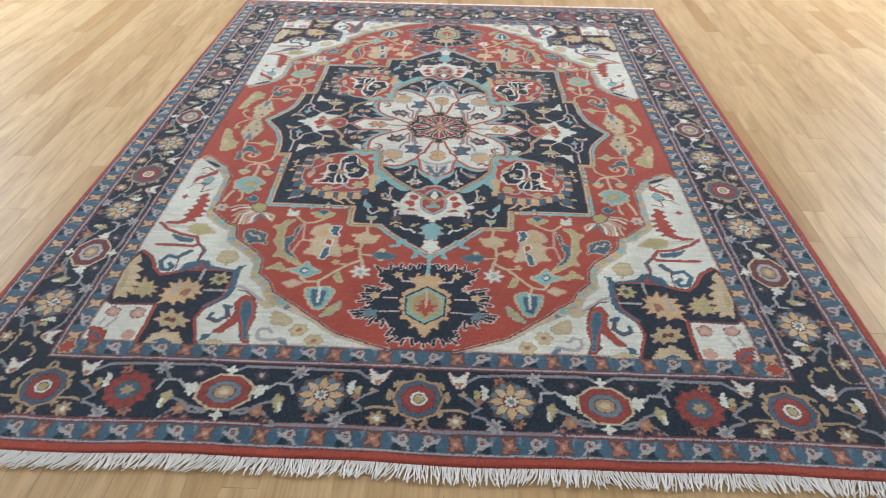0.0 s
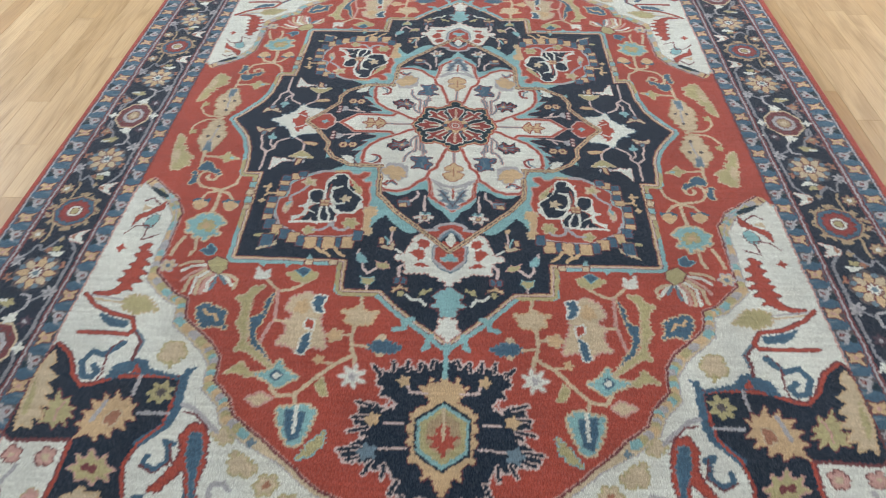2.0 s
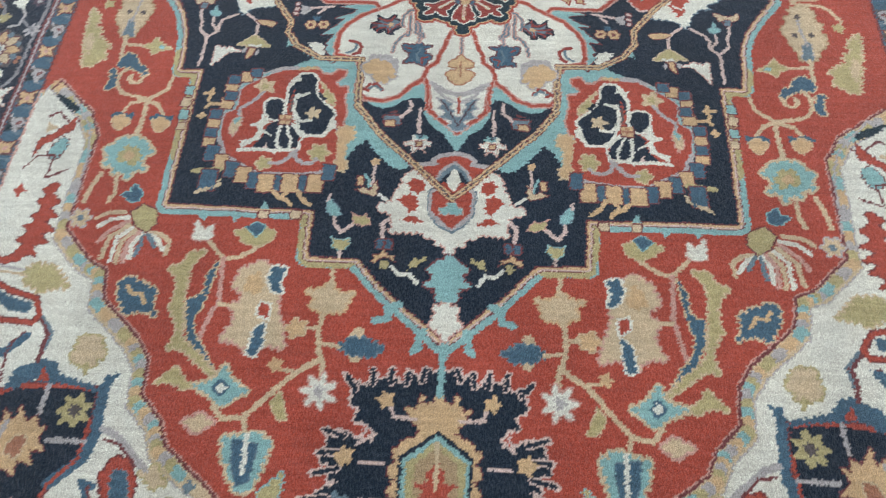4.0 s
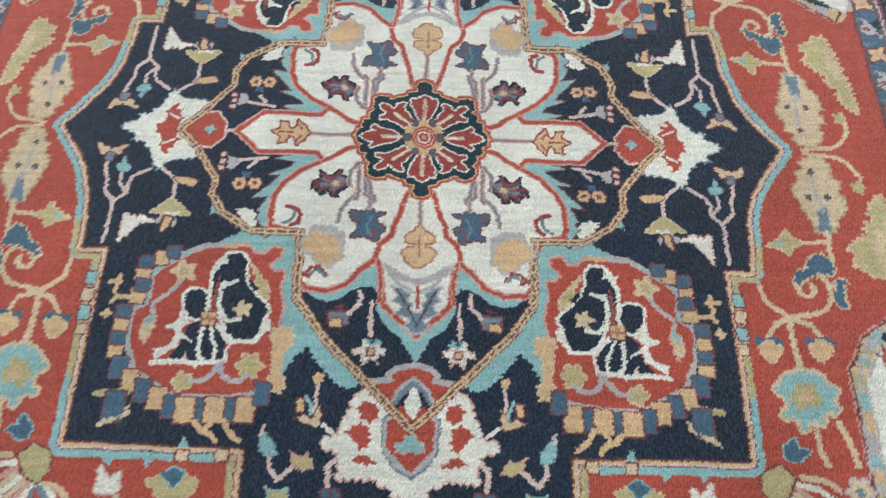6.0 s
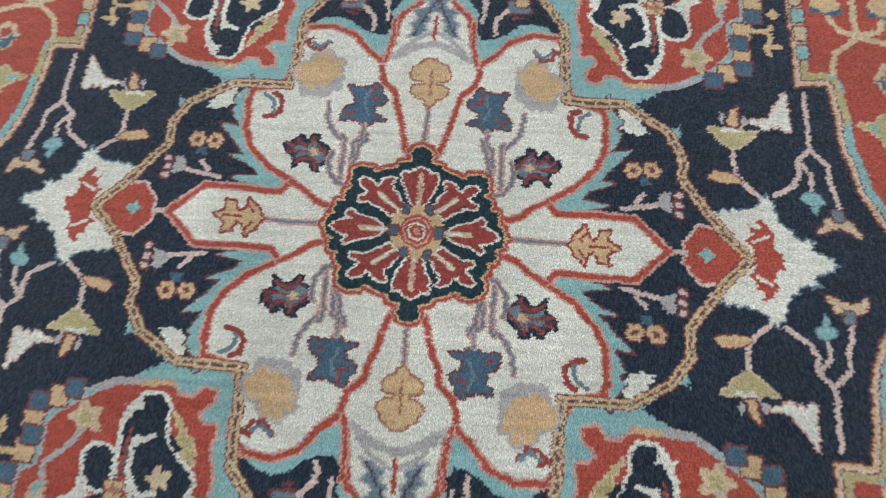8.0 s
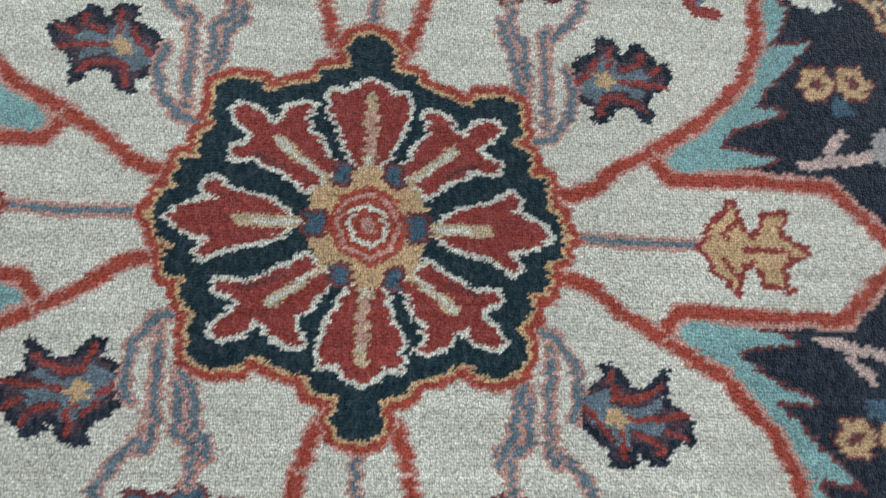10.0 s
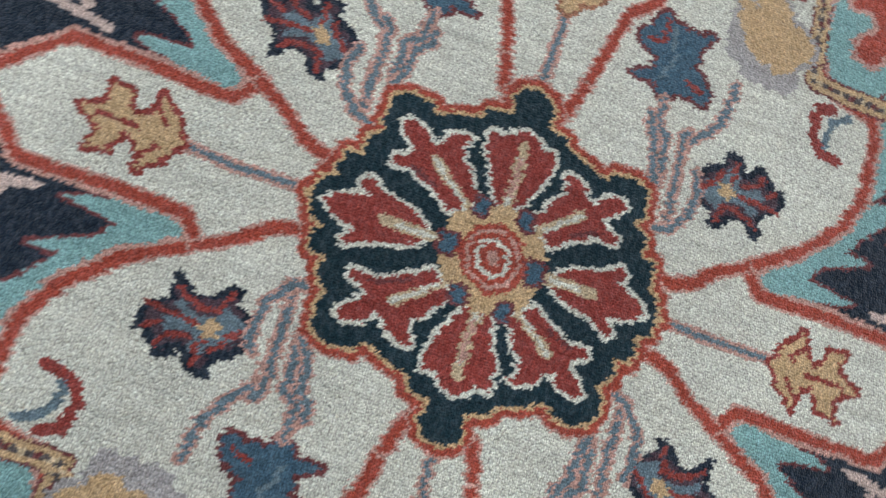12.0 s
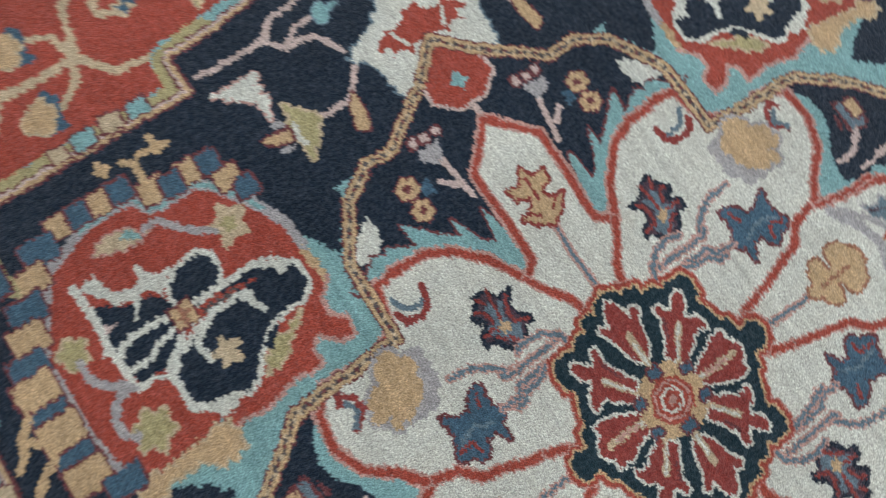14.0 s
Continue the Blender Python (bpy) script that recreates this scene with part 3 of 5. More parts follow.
fill(G, [(67.4, 39.7), (69.4, 38.5), (71.4, 39.6), (70.4, 41.4), (69.3, 42.4), (68, 41.5)], edge=A, w=0.25, teeth=0.2)
fill(T, [(60.2, 47.5), (62, 46.2), (62.8, 45), (65.1, 44.2), (67.8, 44.5), (68.9, 46.3), (70.7, 47.1), (69.3, 48.6), (69.7, 50.9), (67.4, 50.7), (67.2, 53), (65.7, 51.9), (63.9, 54.1), (63.7, 52), (60.6, 51.7), (62.6, 49.8), (61.6, 48)], edge=A, w=0.6, teeth=0.4)
fill(O, [(62.5, 48.9), (64, 46.6), (66.5, 46.2), (67.5, 48.4), (66.9, 50.2), (65.3, 49.7), (63.6, 51)], teeth=0.4)
fill(G, [(64, 48.5), (65.7, 47.3), (66.4, 49), (64.8, 49.7)], teeth=0.2)
fill(O, [(86.2, 8.9), (83, 12.1), (83.5, 14.3), (81.3, 16.3), (82.2, 17.4), (77.6, 20.8), (79.1, 21.8), (78, 24), (79.5, 24.7), (80.9, 26.3), (82.9, 26.6), (85.2, 17.9)], edge=A, w=0.35, teeth=0.5)
fill(A, [(83.8, 15.8), (82.2, 20.3), (83, 23.8), (85.2, 17.9)], teeth=0.4)
line(A, 1.0, [(69.6, 52.8), (70.7, 56), (71.3, 59.3)])
line(A, 0.9, [(66.2, 52.9), (65.8, 57.3), (66.6, 59.3)])
blossom(70.9, 63.2, A, 2.2, 6, 0.4, edge=S, w=0.3, eye=H)
fill(O, [(32.5, 64.5), (35.9, 63.1), (40.2, 64.8), (38, 66.9), (35.3, 67.8), (32.9, 66.3)], edge=A, w=0.25, teeth=0.2)
fill(B, [(34.5, 63.4), (36.5, 62.5), (38.2, 63.8), (36.1, 65.7)], edge=T, w=0.25)
line(A, 0.9, [(35.3, 67.8), (38.4, 70), (41, 70.5), (44.8, 66.7)])
fill(W, [(44.5, 63.4), (45.9, 64.6), (47.8, 62.6), (47.9, 66.6), (45.8, 66.9), (44.2, 66.5)], edge=K, w=0.25, teeth=0.2)
line(K, 0.9, [(41, 70.5), (40.3, 78.6), (41.5, 83.1), (42, 86.4)])
fill(B, [(41.7, 71.1), (43.2, 73.8), (43.4, 77.6), (46, 79.3), (45.2, 83.2), (43.5, 87.4), (40.6, 90), (38.8, 91.5), (41.3, 87.4), (43.2, 85.5), (44.2, 82.1), (43.2, 80.4), (42.4, 75.7)], edge=A, w=0.3, teeth=0.2)
fill(O, [(44.6, 69.3), (47.7, 69.5), (48.5, 72.1), (50.9, 72.6), (48.6, 75.5), (48.3, 79.3), (48.9, 80.3), (46.3, 84.7), (47.3, 88.5), (44.9, 87.9), (39.6, 92.1), (37.8, 92.8), (41.5, 89.1), (45.5, 86), (46.8, 78.4), (47, 72.2), (45.9, 70.7)], edge=A, w=0.35, teeth=0.3)
fill(A, [(34.1, 70.6), (37.2, 72.5), (38.3, 75.9), (35.6, 77.8), (37.9, 79.6), (36.5, 82.4), (38.4, 86.2), (35.1, 86.5), (33.3, 88.7), (31.2, 86.6), (27.1, 87.5), (28.1, 83.5), (29.7, 79.9), (29.5, 77.6), (31.7, 76.1), (31.3, 73.2), (32.8, 71.2)], edge=K, w=0.35, teeth=0.4)
fill(G, [(33.8, 72.6), (35.7, 74), (36.2, 76.4), (34, 77.4), (32.6, 76.1)], teeth=0.3)
fill(R, [(30.9, 79.4), (32.6, 79), (32.7, 81.1), (31, 82.1)], edge=W, w=0.5)
fill(B, [(31.3, 83), (32.8, 84.3), (33.4, 88.7), (32, 89), (31.3, 86.5)], edge=W, w=0.35, teeth=0.2)
fill(B, [(29.1, 71.9), (31.6, 71.6), (32.1, 74.2), (31, 76.5), (29.2, 76.9), (30.1, 74.7)], edge=W, w=0.45, teeth=0.2)
line(A, 0.9, [(35.7, 79.9), (40.2, 79.5)])
fill(A, [(16.3, 76.1), (19, 76.5), (20.7, 74.3), (22.1, 75.9), (25, 76.3), (22.8, 77.8), (23.9, 79.3), (21.2, 80.3), (17.7, 80), (17.5, 78.4)], edge=G, w=0.35, teeth=0.3)
line(A, 0.9, [(20.8, 71.1), (20.5, 74.5)])
line(A, 1.0, [(21.2, 80.2), (21.5, 83.3), (21.1, 87.2), (20.1, 89.8), (19.9, 92.7)])
line(A, 0.8, [(21.4, 83.4), (24.5, 83.6)])
blossom(25.5, 83.6, G, 2.1, 5, 0.4, edge=A, w=0.25)
blossom(20.1, 94.6, W, 3.3, 7, 0.55, edge=K, w=0.3, eye=S)
fill(A, [(13.8, 83.5), (15.4, 83), (16.1, 85), (16, 87.6), (15.1, 89.3), (13.6, 88.3)], teeth=0.3)
fill(B, [(10, 86.4), (13.3, 84.9), (15.9, 85), (18, 86.5), (15.7, 87.7), (12.1, 87.9)], edge=H, w=0.25, teeth=0.4)
line(A, 0.8, [(17.8, 86.6), (20.7, 86.2)])
line(A, 1.0, [(20.8, 89.1), (24.9, 91.8), (28.6, 95.9), (32.1, 99.6), (35.4, 100), (37.1, 98)])
line(A, 0.7, [(24.2, 91.3), (27, 91)])
blossom(28.1, 90.4, G, 1.5, 5, 0.4)
fill(O, [(26.4, 95.1), (27.9, 96.9), (26.3, 99.6), (24.6, 99.7)], edge=A, w=0.25)
fill(T, [(31.9, 95.2), (34.8, 93.8), (36.8, 90.7), (38.3, 93.7), (41.5, 94.7), (37.4, 96.6), (35.7, 97.9), (34.1, 96.4)], edge=A, w=0.5, teeth=0.3)
fill(W, [(35.6, 94.8), (36.7, 93.7), (37.7, 94.7), (36.4, 95.8)], edge=B, w=0.5)
fill(O, [(41.4, 94.9), (43.8, 92.9), (44.7, 91.3), (45.9, 92.5), (48.2, 94.7), (45.2, 94.2), (42.7, 95.5)], edge=A, w=0.3, teeth=0.2)
fill(A, [(36.5, 100.8), (38.7, 99.4), (41.6, 100.8), (39, 102.5)], edge=K, w=0.5, teeth=0.2)
line(A, 0.9, [(31.8, 99.7), (31.2, 101.5)])
fill(T, [(26.5, 103.5), (28.9, 102), (30.8, 102.4), (34.5, 103.1), (33.9, 106.2), (32.4, 109.1), (30.8, 111.5), (28.9, 111.2), (27.7, 108.2)], edge=A, w=0.5, teeth=0.4)
fill(B, [(28.8, 103.8), (32.8, 103.2), (32.7, 106.7), (31, 110.6), (29.2, 109.7)], edge=H, w=0.2)
line(W, 0.9, [(30.8, 102.4), (30.5, 108.4)])
fill(O, [(23.8, 107.8), (26.7, 110.9), (28.8, 114.5), (25.8, 113.5), (23.9, 111.1)], edge=T, w=0.25, teeth=0.3)
fill(B, [(52.1, 77.3), (54.5, 76.3), (57.2, 75), (59.2, 75.7), (58.8, 78.9), (56.7, 82.2), (53.3, 81.4), (51, 82.4), (52.3, 79.6)], edge=A, w=0.35, teeth=0.4)
line(G, 0.8, [(53.6, 80), (54.9, 78.1), (56.6, 78.3), (57.4, 76.9)])
line(A, 0.95, [(57.1, 65.5), (53.9, 65.8), (52.1, 67.5), (52.4, 69.9)])
line(W, 0.95, [(56.8, 65.9), (54.8, 66.6), (53.2, 69)])
line(H, 0.95, [(56.4, 66.1), (54.8, 68.4)])
line(H, 0.95, [(57.6, 66.1), (57.5, 68.3), (57.9, 70.5)])
line(W, 0.95, [(58, 65.8), (59, 68.3), (58.8, 71.1)])
line(K, 0.95, [(58.4, 65.6), (60.1, 68.2), (59.8, 71.9)])
line(A, 0.95, [(59.2, 65.2), (61.3, 67.8), (61, 72)])
line(W, 0.95, [(60, 64.7), (62.4, 67.1), (62.3, 71.8)])
line(A, 0.95, [(60.8, 64.1), (63.8, 66.9), (64.4, 71.3)])
line(K, 0.95, [(61.2, 63.2), (64.5, 65.8), (65.7, 68)])
line(W, 0.95, [(61.5, 62.5), (64.5, 63.1), (66.7, 64.9)])
line(A, 0.95, [(62.3, 61.4), (65.5, 61.7), (67.6, 63)])
fill(O, [(56, 61), (59.1, 59.6), (61.1, 61.4), (59.6, 64.1), (56.9, 65.5), (55.5, 63.4)], edge=M, w=0.3)
fill(B, [(60.1, 56.9), (62.1, 55.2), (62.4, 56.9), (64.2, 57.4), (62, 59), (60.3, 58.8)], edge=T, w=0.25, teeth=0.2)
MEDAL = [(69.3, 0), (66.1, 4.3), (62.6, 9.6), (60.5, 15.9), (60, 21.4), (59.6, 25.9), (54.9, 25.6), (54.4, 59.1), (26, 59.3), (25.6, 69.2), (16.4, 69.3), (11.7, 74.6), (0, 84.8)]
MEDAL[0] = (MEDAL[0][0], 0)
MEDAL[-1] = (0, MEDAL[-1][1])
for k, (dye, w) in enumerate(((T, 4.8), (M, 2.5), (C, 2.1), (G, 1.5), (M, 0.6))):
    line(dye, w, MEDAL)
    if k == 0:
        for i in range(1, len(MEDAL) - 1):
            p, q = MEDAL[i], MEDAL[i + 1]
            n = max(1, int(math.hypot(q[0] - p[0], q[1] - p[1]) / 4.5))
            for j in range(n):
                a, b = (j + 0.1) / n, (j + 0.55) / n
                if i in (4, 5, 6, 8, 9) and (i != 6 or j < 5):
                    line(O, 4.8, [(p[0] + (q[0] - p[0]) * a, p[1] + (q[1] - p[1]) * a), (p[0] + (q[0] - p[0]) * b, p[1] + (q[1] - p[1]) * b)])
fill(N, MEDAL + [(0, 0)])
fill(6, MEDAL + [(0, 0)], layer=zone)
line(T, 1.3, [(8.1, 78), (10.3, 78.8), (9.8, 80.8), (12.3, 81.4)])
line(T, 1.3, [(3.6, 83.1), (4.4, 84.4), (4.2, 86.1), (5.5, 86.9)])
line(T, 1.5, [(0, 85.4), (0, 87.9)])
fill(T, [(40, 26.5), (35.3, 23.6), (31, 21.4), (21.3, 21.4), (20.8, 34.9), (19, 36.5), (14.7, 41.7), (11.3, 45), (8.9, 48.2), (9.5, 49.6), (12.1, 49.2), (16.1, 45.2), (18, 42.5), (19.6, 44.1), (20.8, 46.3), (22.1, 48.1), (24, 41.2), (32.5, 24.2), (38, 26.9)], teeth=0.2)
fill(R, [(38.3, 24.6), (40.2, 26), (43.2, 27.9), (45.4, 29.6), (46.4, 31.2), (46, 33.7), (46.1, 35.2), (46.5, 36.1), (48.4, 36.8), (48.4, 39.3), (47.9, 42.9), (46.7, 45.3), (46, 47.4), (44.1, 48.7), (41.9, 49.7), (39.7, 51.1), (38.2, 51.8), (34.3, 51.8), (29.6, 51.7), (27, 51.3), (25.2, 50.4), (23.8, 49.4), (23.3, 46.7), (23.5, 43.9), (24.2, 40.3), (22.7, 39.4), (22.4, 36.1), (23.4, 31.9), (23.2, 30.5), (23.2, 29), (24.8, 29.3), (25.6, 28), (24, 26.4), (24, 24.8), (26, 24.4), (27, 25.9), (28.5, 25.9), (30.7, 24.1), (34.5, 24.6)])
line(K, 0.5, [(23.1, 39.5), (22.4, 36.1), (23.4, 31.9), (23, 30.5), (23.1, 29), (24.8, 29.2), (25.7, 28), (24, 26.4), (23.9, 24.7), (26, 24.3), (27, 25.8), (28.5, 25.8), (30.7, 24)])
line(S, 1.1, [(34.5, 24.3), (37.9, 24.7), (40.2, 26), (43.2, 27.9), (45.4, 29.6), (46.3, 31.2), (46, 33.7), (46.1, 35.2), (46.6, 36.1), (48.4, 36.9), (48.4, 39.3), (47.9, 42.9), (46.7, 45.3), (46, 47.4), (44.1, 48.7), (41.9, 49.7), (39.7, 51.1), (38.2, 51.8), (34.3, 51.8), (29.6, 51.7), (27, 51.3), (25.2, 50.4), (23.8, 49.4)])
line(T, 0.5, [(40.2, 26), (43.2, 27.9), (45.4, 29.6), (46.3, 31.2), (46, 33.7), (46.1, 35.2), (46.6, 36.1), (48.4, 36.9), (48.4, 39.3), (47.9, 42.9)])
fill(G, [(35, 24.3), (31.2, 23.8), (29.3, 24.9), (31, 24.8), (34, 25)], teeth=0.2)
fill(G, [(23.9, 39.8), (20.9, 39.6), (20.4, 42.4), (21.9, 43.8), (22, 47.2), (21.1, 48.1), (21.3, 50.4), (23.4, 49.7), (23.3, 46.7), (23.9, 42.3)], edge=A, w=0.3, teeth=0.3)
fill(N, [(39.8, 34.1), (39, 33.2), (37.1, 33.1), (35.8, 34.1), (35.4, 36.2), (35.8, 37.7), (36.9, 38.4), (38.2, 38), (39.4, 36.4)], edge=W, w=0.55)
fill(N, [(38.6, 40.3), (37.4, 39), (35.2, 38.5), (33.8, 39.5), (32.2, 40.9), (31.5, 42.2), (31.2, 44.6), (32.7, 45.5), (35.7, 45.6), (40.7, 45.5), (38.9, 42.6), (38.6, 41.3)])
fill(N, [(34.4, 27.3), (33.3, 26.1), (31.2, 26), (30.1, 27.3), (30, 29.5), (29.3, 31.9), (27.7, 33.8), (25.6, 35.4), (24.9, 36.6), (25.9, 37.9), (26.3, 40), (26.6, 41.7), (29.8, 42), (31.6, 40.6), (32.5, 38.6), (33.6, 36.2), (34.1, 38.3), (35, 37.9), (35.4, 33.7), (35.6, 30.2), (35, 28.7)], edge=W, w=0.55)
fill(R, [(34.4, 30.2), (34.8, 32.4), (35, 35), (34.8, 37.9), (33.8, 37.8), (33.7, 36.2), (34, 33.6)], teeth=0.2)
fill(Z, [(34.5, 31.1), (34.6, 33.7), (34.4, 36.6), (33.9, 36.6), (34.1, 33.6)])
line(W, 0.75, [(31.2, 31.3), (32.3, 31.8), (33.5, 31.8), (33.7, 33.4), (33.5, 36.2), (32.5, 37.8), (31.8, 38.7), (29.7, 38.3)])
line(W, 0.7, [(33.5, 31.5), (33.1, 32.5)])
line(W, 0.75, [(33.9, 26.8), (35, 28.9), (35.8, 30.2), (35.6, 33.3), (35.3, 36.2), (35.6, 37.7)])
fill(W, [(36.1, 27.6), (34.6, 27.3), (33.3, 27), (33.1, 28.2), (34.4, 28.3), (35.5, 28.2)], teeth=0.2)
fill(W, [(25.3, 37.3), (24.2, 38.3), (24.4, 39.9), (25.6, 41.2), (26.5, 42), (27, 41.6), (26.3, 39.8), (25.9, 38)], teeth=0.2)
fill(W, [(40.1, 36), (38.8, 38.1), (37.2, 39.2), (38.7, 39.7), (39.3, 40.5), (38.3, 41.3), (36.7, 42.5), (37.2, 42.7), (39, 41.9), (39.4, 43.5), (41.1, 44.7), (42.1, 45.2), (42.8, 46), (43.5, 43.9), (41.5, 43.5), (40.6, 42.6), (40.2, 40.7), (41.7, 40.3), (41.8, 39.6), (40.5, 39), (40.1, 37.7)], teeth=0.2)
line(W, 0.8, [(43.1, 46.2), (39.4, 45.8), (36.2, 46), (33.9, 45.7), (31.3, 45.6)])
fill(W, [(36.9, 45.6), (35.6, 46.8), (35, 45.7)])
fill(C, [(38.1, 45.5), (38, 44.1), (37, 45.5)])
line(W, 0.75, [(35.4, 38.7), (35.8, 40.8), (35.9, 43.6), (35.3, 45), (33.9, 45.7)])
line(W, 0.6, [(34.5, 39.4), (33.7, 41.9), (32.9, 43.1), (32.9, 45.5)])
line(W, 0.8, [(33.7, 39.4), (32.5, 40.3), (31.5, 41.8), (30.5, 42.4), (31, 44.2), (31.3, 45.5)])
fill(R, [(30.5, 42.6), (26.5, 42.3), (24.7, 41.4), (24, 41.9), (23.5, 46.7), (25.3, 49.8), (28.7, 48.4), (30.9, 47), (30.8, 44.2)])
line(W, 0.7, [(31.3, 42.2), (29.7, 42.2), (26.5, 42.1)])
blossom(29.5, 36.4, A, 1.9, 5, 0.5)
block(35, 38.4, G, 2.3, 2.3)
line(X, 0.5, [(35.1, 37.6), (34.8, 39.2)])
line(X, 0.5, [(35.9, 38.4), (34.1, 38.4)])
fill(O, [(29, 28.2), (27.2, 30.3), (25.3, 32.8), (25.3, 34.3), (26.6, 33.7), (28.2, 31.6), (27.7, 30.8)], edge=A, w=0.3, teeth=0.2)
fill(N, [(29.1, 30.6), (27, 32.7), (28, 33.2), (28.9, 31.9)])
blossom(40.7, 29.8, A, 2.6, 5, 0.45, eye=O)
fill(A, [(44.4, 37.1), (43.9, 38.7), (44.3, 41.2), (44.9, 43), (46.2, 41.2), (45.7, 38.6)], edge=K, w=0.25, teeth=0.2)
fill(T, [(44.5, 37.3), (44.2, 38.5), (45.2, 40), (45.6, 38.8)])
blossom(27, 46.2, O, 2.2, 6, 0.35, edge=A, w=0.3)
blossom(37.5, 49.1, O, 1.7, 5, 0.4, edge=A, w=0.3)
line(S, 0.8, [(44.9, 37.3), (45, 35.8), (43.1, 34.3), (41.8, 32.9), (41, 31.4)])
line(S, 0.9, [(31.5, 45.8), (32.2, 46.6), (33.4, 48.2), (34.6, 49), (36.4, 49)])
line(S, 0.9, [(31.8, 46.2), (31.1, 48.1), (29.7, 48.9), (28, 48.7), (27.2, 47.8)])
block(45.1, 27.5, G, 2.5, 2.6)
block(47.7, 30.3, G, 2.5, 2.6)
block(47.9, 34.7, G, 2.5, 2.6)
block(49.7, 39.8, G, 2.5, 2.6)
block(49.6, 44.2, G, 2.5, 2.6)
block(47.6, 28.4, B, 2.4, 2.2)
block(47.4, 32.7, B, 2.4, 2.2)
block(49.7, 37.5, B, 2.4, 2.2)
block(49.6, 42.2, B, 2.4, 2.2)
block(43.2, 26.3, B, 2.4, 2.2)
block(48.2, 47.1, B, 2.7, 3.6)
block(46, 49.3, G, 2.6, 3.4)
block(43.6, 50.9, B, 2.6, 3.6)
block(41.1, 52, G, 3.1, 3.6)
block(38.8, 53.2, B, 2.5, 3.6)
block(33.8, 53.7, B, 2.5, 3.6)
block(29.1, 53.5, B, 2.5, 3.6)
block(36.3, 53.8, G, 3.0, 3.9)
block(31.6, 53.6, G, 3.0, 3.9)
block(26.6, 53.4, G, 3.0, 3.9)
block(24.4, 50.8, B, 2.4, 3.6)
line(G, 0.75, [(53.3, 32.3), (51.2, 32.3)])
line(G, 0.75, [(51.8, 31), (51.6, 32.3), (52.2, 33.8), (51.5, 34.9), (49.3, 35)])
line(G, 0.75, [(51.5, 34.9), (52.3, 35.8)])
blossom(52.7, 38, G, 1.0, 4, 0.3)
line(G, 0.9, [(34.5, 55.6), (33.2, 56.9), (31.5, 57.4), (30.7, 58.5)])
line(G, 0.8, [(33, 57), (31.7, 55.8)])
line(G, 0.9, [(29.7, 55.2), (28.9, 56.8), (27.1, 58.2)])
line(O, 1.1, [(51.2, 51.6), (45.9, 51.1)])
block(47.8, 53.5, B, 3.2, 4.6)
fill(A, [(45, 52.6), (45, 54.8), (46.3, 55.7), (46.3, 54.6)], teeth=0.2)
fill(A, [(50.5, 57.3), (49.9, 55.9), (46.6, 54.9), (46.9, 55.8), (49.1, 56.7)], teeth=0.2)
line(C, 0.6, [(15.4, 48.7), (15.5, 52.6), (15.5, 54.7)])
blossom(15.4, 47.8, G, 1.0, 5, 0.3)
block(18, 52.3, G, 1.1, 2.0)
line(T, 0.6, [(17, 50.9), (16.2, 52.6), (15.7, 54.4)])
fill(A, [(18.7, 54.4), (17, 53.8), (16, 54.5), (15, 52.6), (14.6, 52.3), (14.6, 55.3), (15.4, 55.7), (17.2, 55.2)], edge=M, w=0.2, teeth=0.2)
line(W, 0.7, [(14.1, 55.4), (13.2, 56.2), (12.2, 56.7)])
fill(T, [(23.7, 57.1), (23.1, 56.8), (21.2, 58.6), (20.8, 60.2), (21.8, 60.8), (23.6, 59.5)], edge=H, w=0.2)
line(C, 0.65, [(23.4, 55.9), (23.5, 57.2)])
line(C, 0.75, [(22, 60.8), (21.6, 62.6), (20.3, 64), (18.8, 62.6), (17.9, 61.8)])
fill(O, [(18.6, 59.6), (17.3, 60.5), (15.9, 60.1), (14.8, 62.2), (16.4, 62.5), (17.9, 61.9)], edge=K, w=0.2, teeth=0.2)
fill(O, [(21.8, 65.1), (20.4, 65.6), (18.4, 65.1), (18.4, 66.4), (19.1, 67.4), (20.1, 67.9), (21.4, 67)], edge=T, w=0.25, teeth=0.2)
line(C, 0.6, [(20, 67.9), (19.8, 69.1)])
line(C, 0.9, [(11.5, 60.8), (12.6, 61.9), (12.3, 65.3)])
block(12.8, 66.2, B, 1.2, 1.8)
block(11.2, 66.2, B, 1.2, 1.8)
fill(G, [(11.9, 67.3), (11.2, 68.3), (10, 68.6), (9.5, 69.8), (10.9, 69), (11.8, 68.8), (13.2, 70), (13.9, 69.7), (13.7, 68.5), (12.3, 68.2)], edge=M, w=0.2, teeth=0.2)
fill(O, [(12.2, 69.7), (10.9, 69.4), (10.7, 70.7), (11.5, 71.5), (12.3, 70.7)])
line(W, 0.8, [(10.2, 70.8), (8.6, 72.2), (6.9, 72), (5.6, 73.8)])
fill(O, [(7.5, 71.4), (6.7, 69.5), (6.7, 67.7), (5.6, 69.2), (3.5, 67.9), (4, 69.4), (5.8, 70.5)], teeth=0.2)
fill(W, [(8, 49.7), (9.4, 51.2), (10.2, 53.8), (11, 55.2), (11.2, 57), (14, 57.7), (13.8, 59.1), (11.2, 59.7), (10.8, 61.4), (11.1, 63.7), (5, 63.4), (4.3, 64.7), (3.6, 64), (2.3, 66.3), (1.5, 65.4), (0.5, 68.1), (0, 68.4), (0, 53.9), (3.6, 52.6)], edge=K, w=0.25, teeth=0.3)
fill(R, [(8.9, 52.6), (7.9, 51.2), (5.8, 51.8), (5.4, 54.1), (6.7, 55.1), (8.3, 54.2)], teeth=0.3)
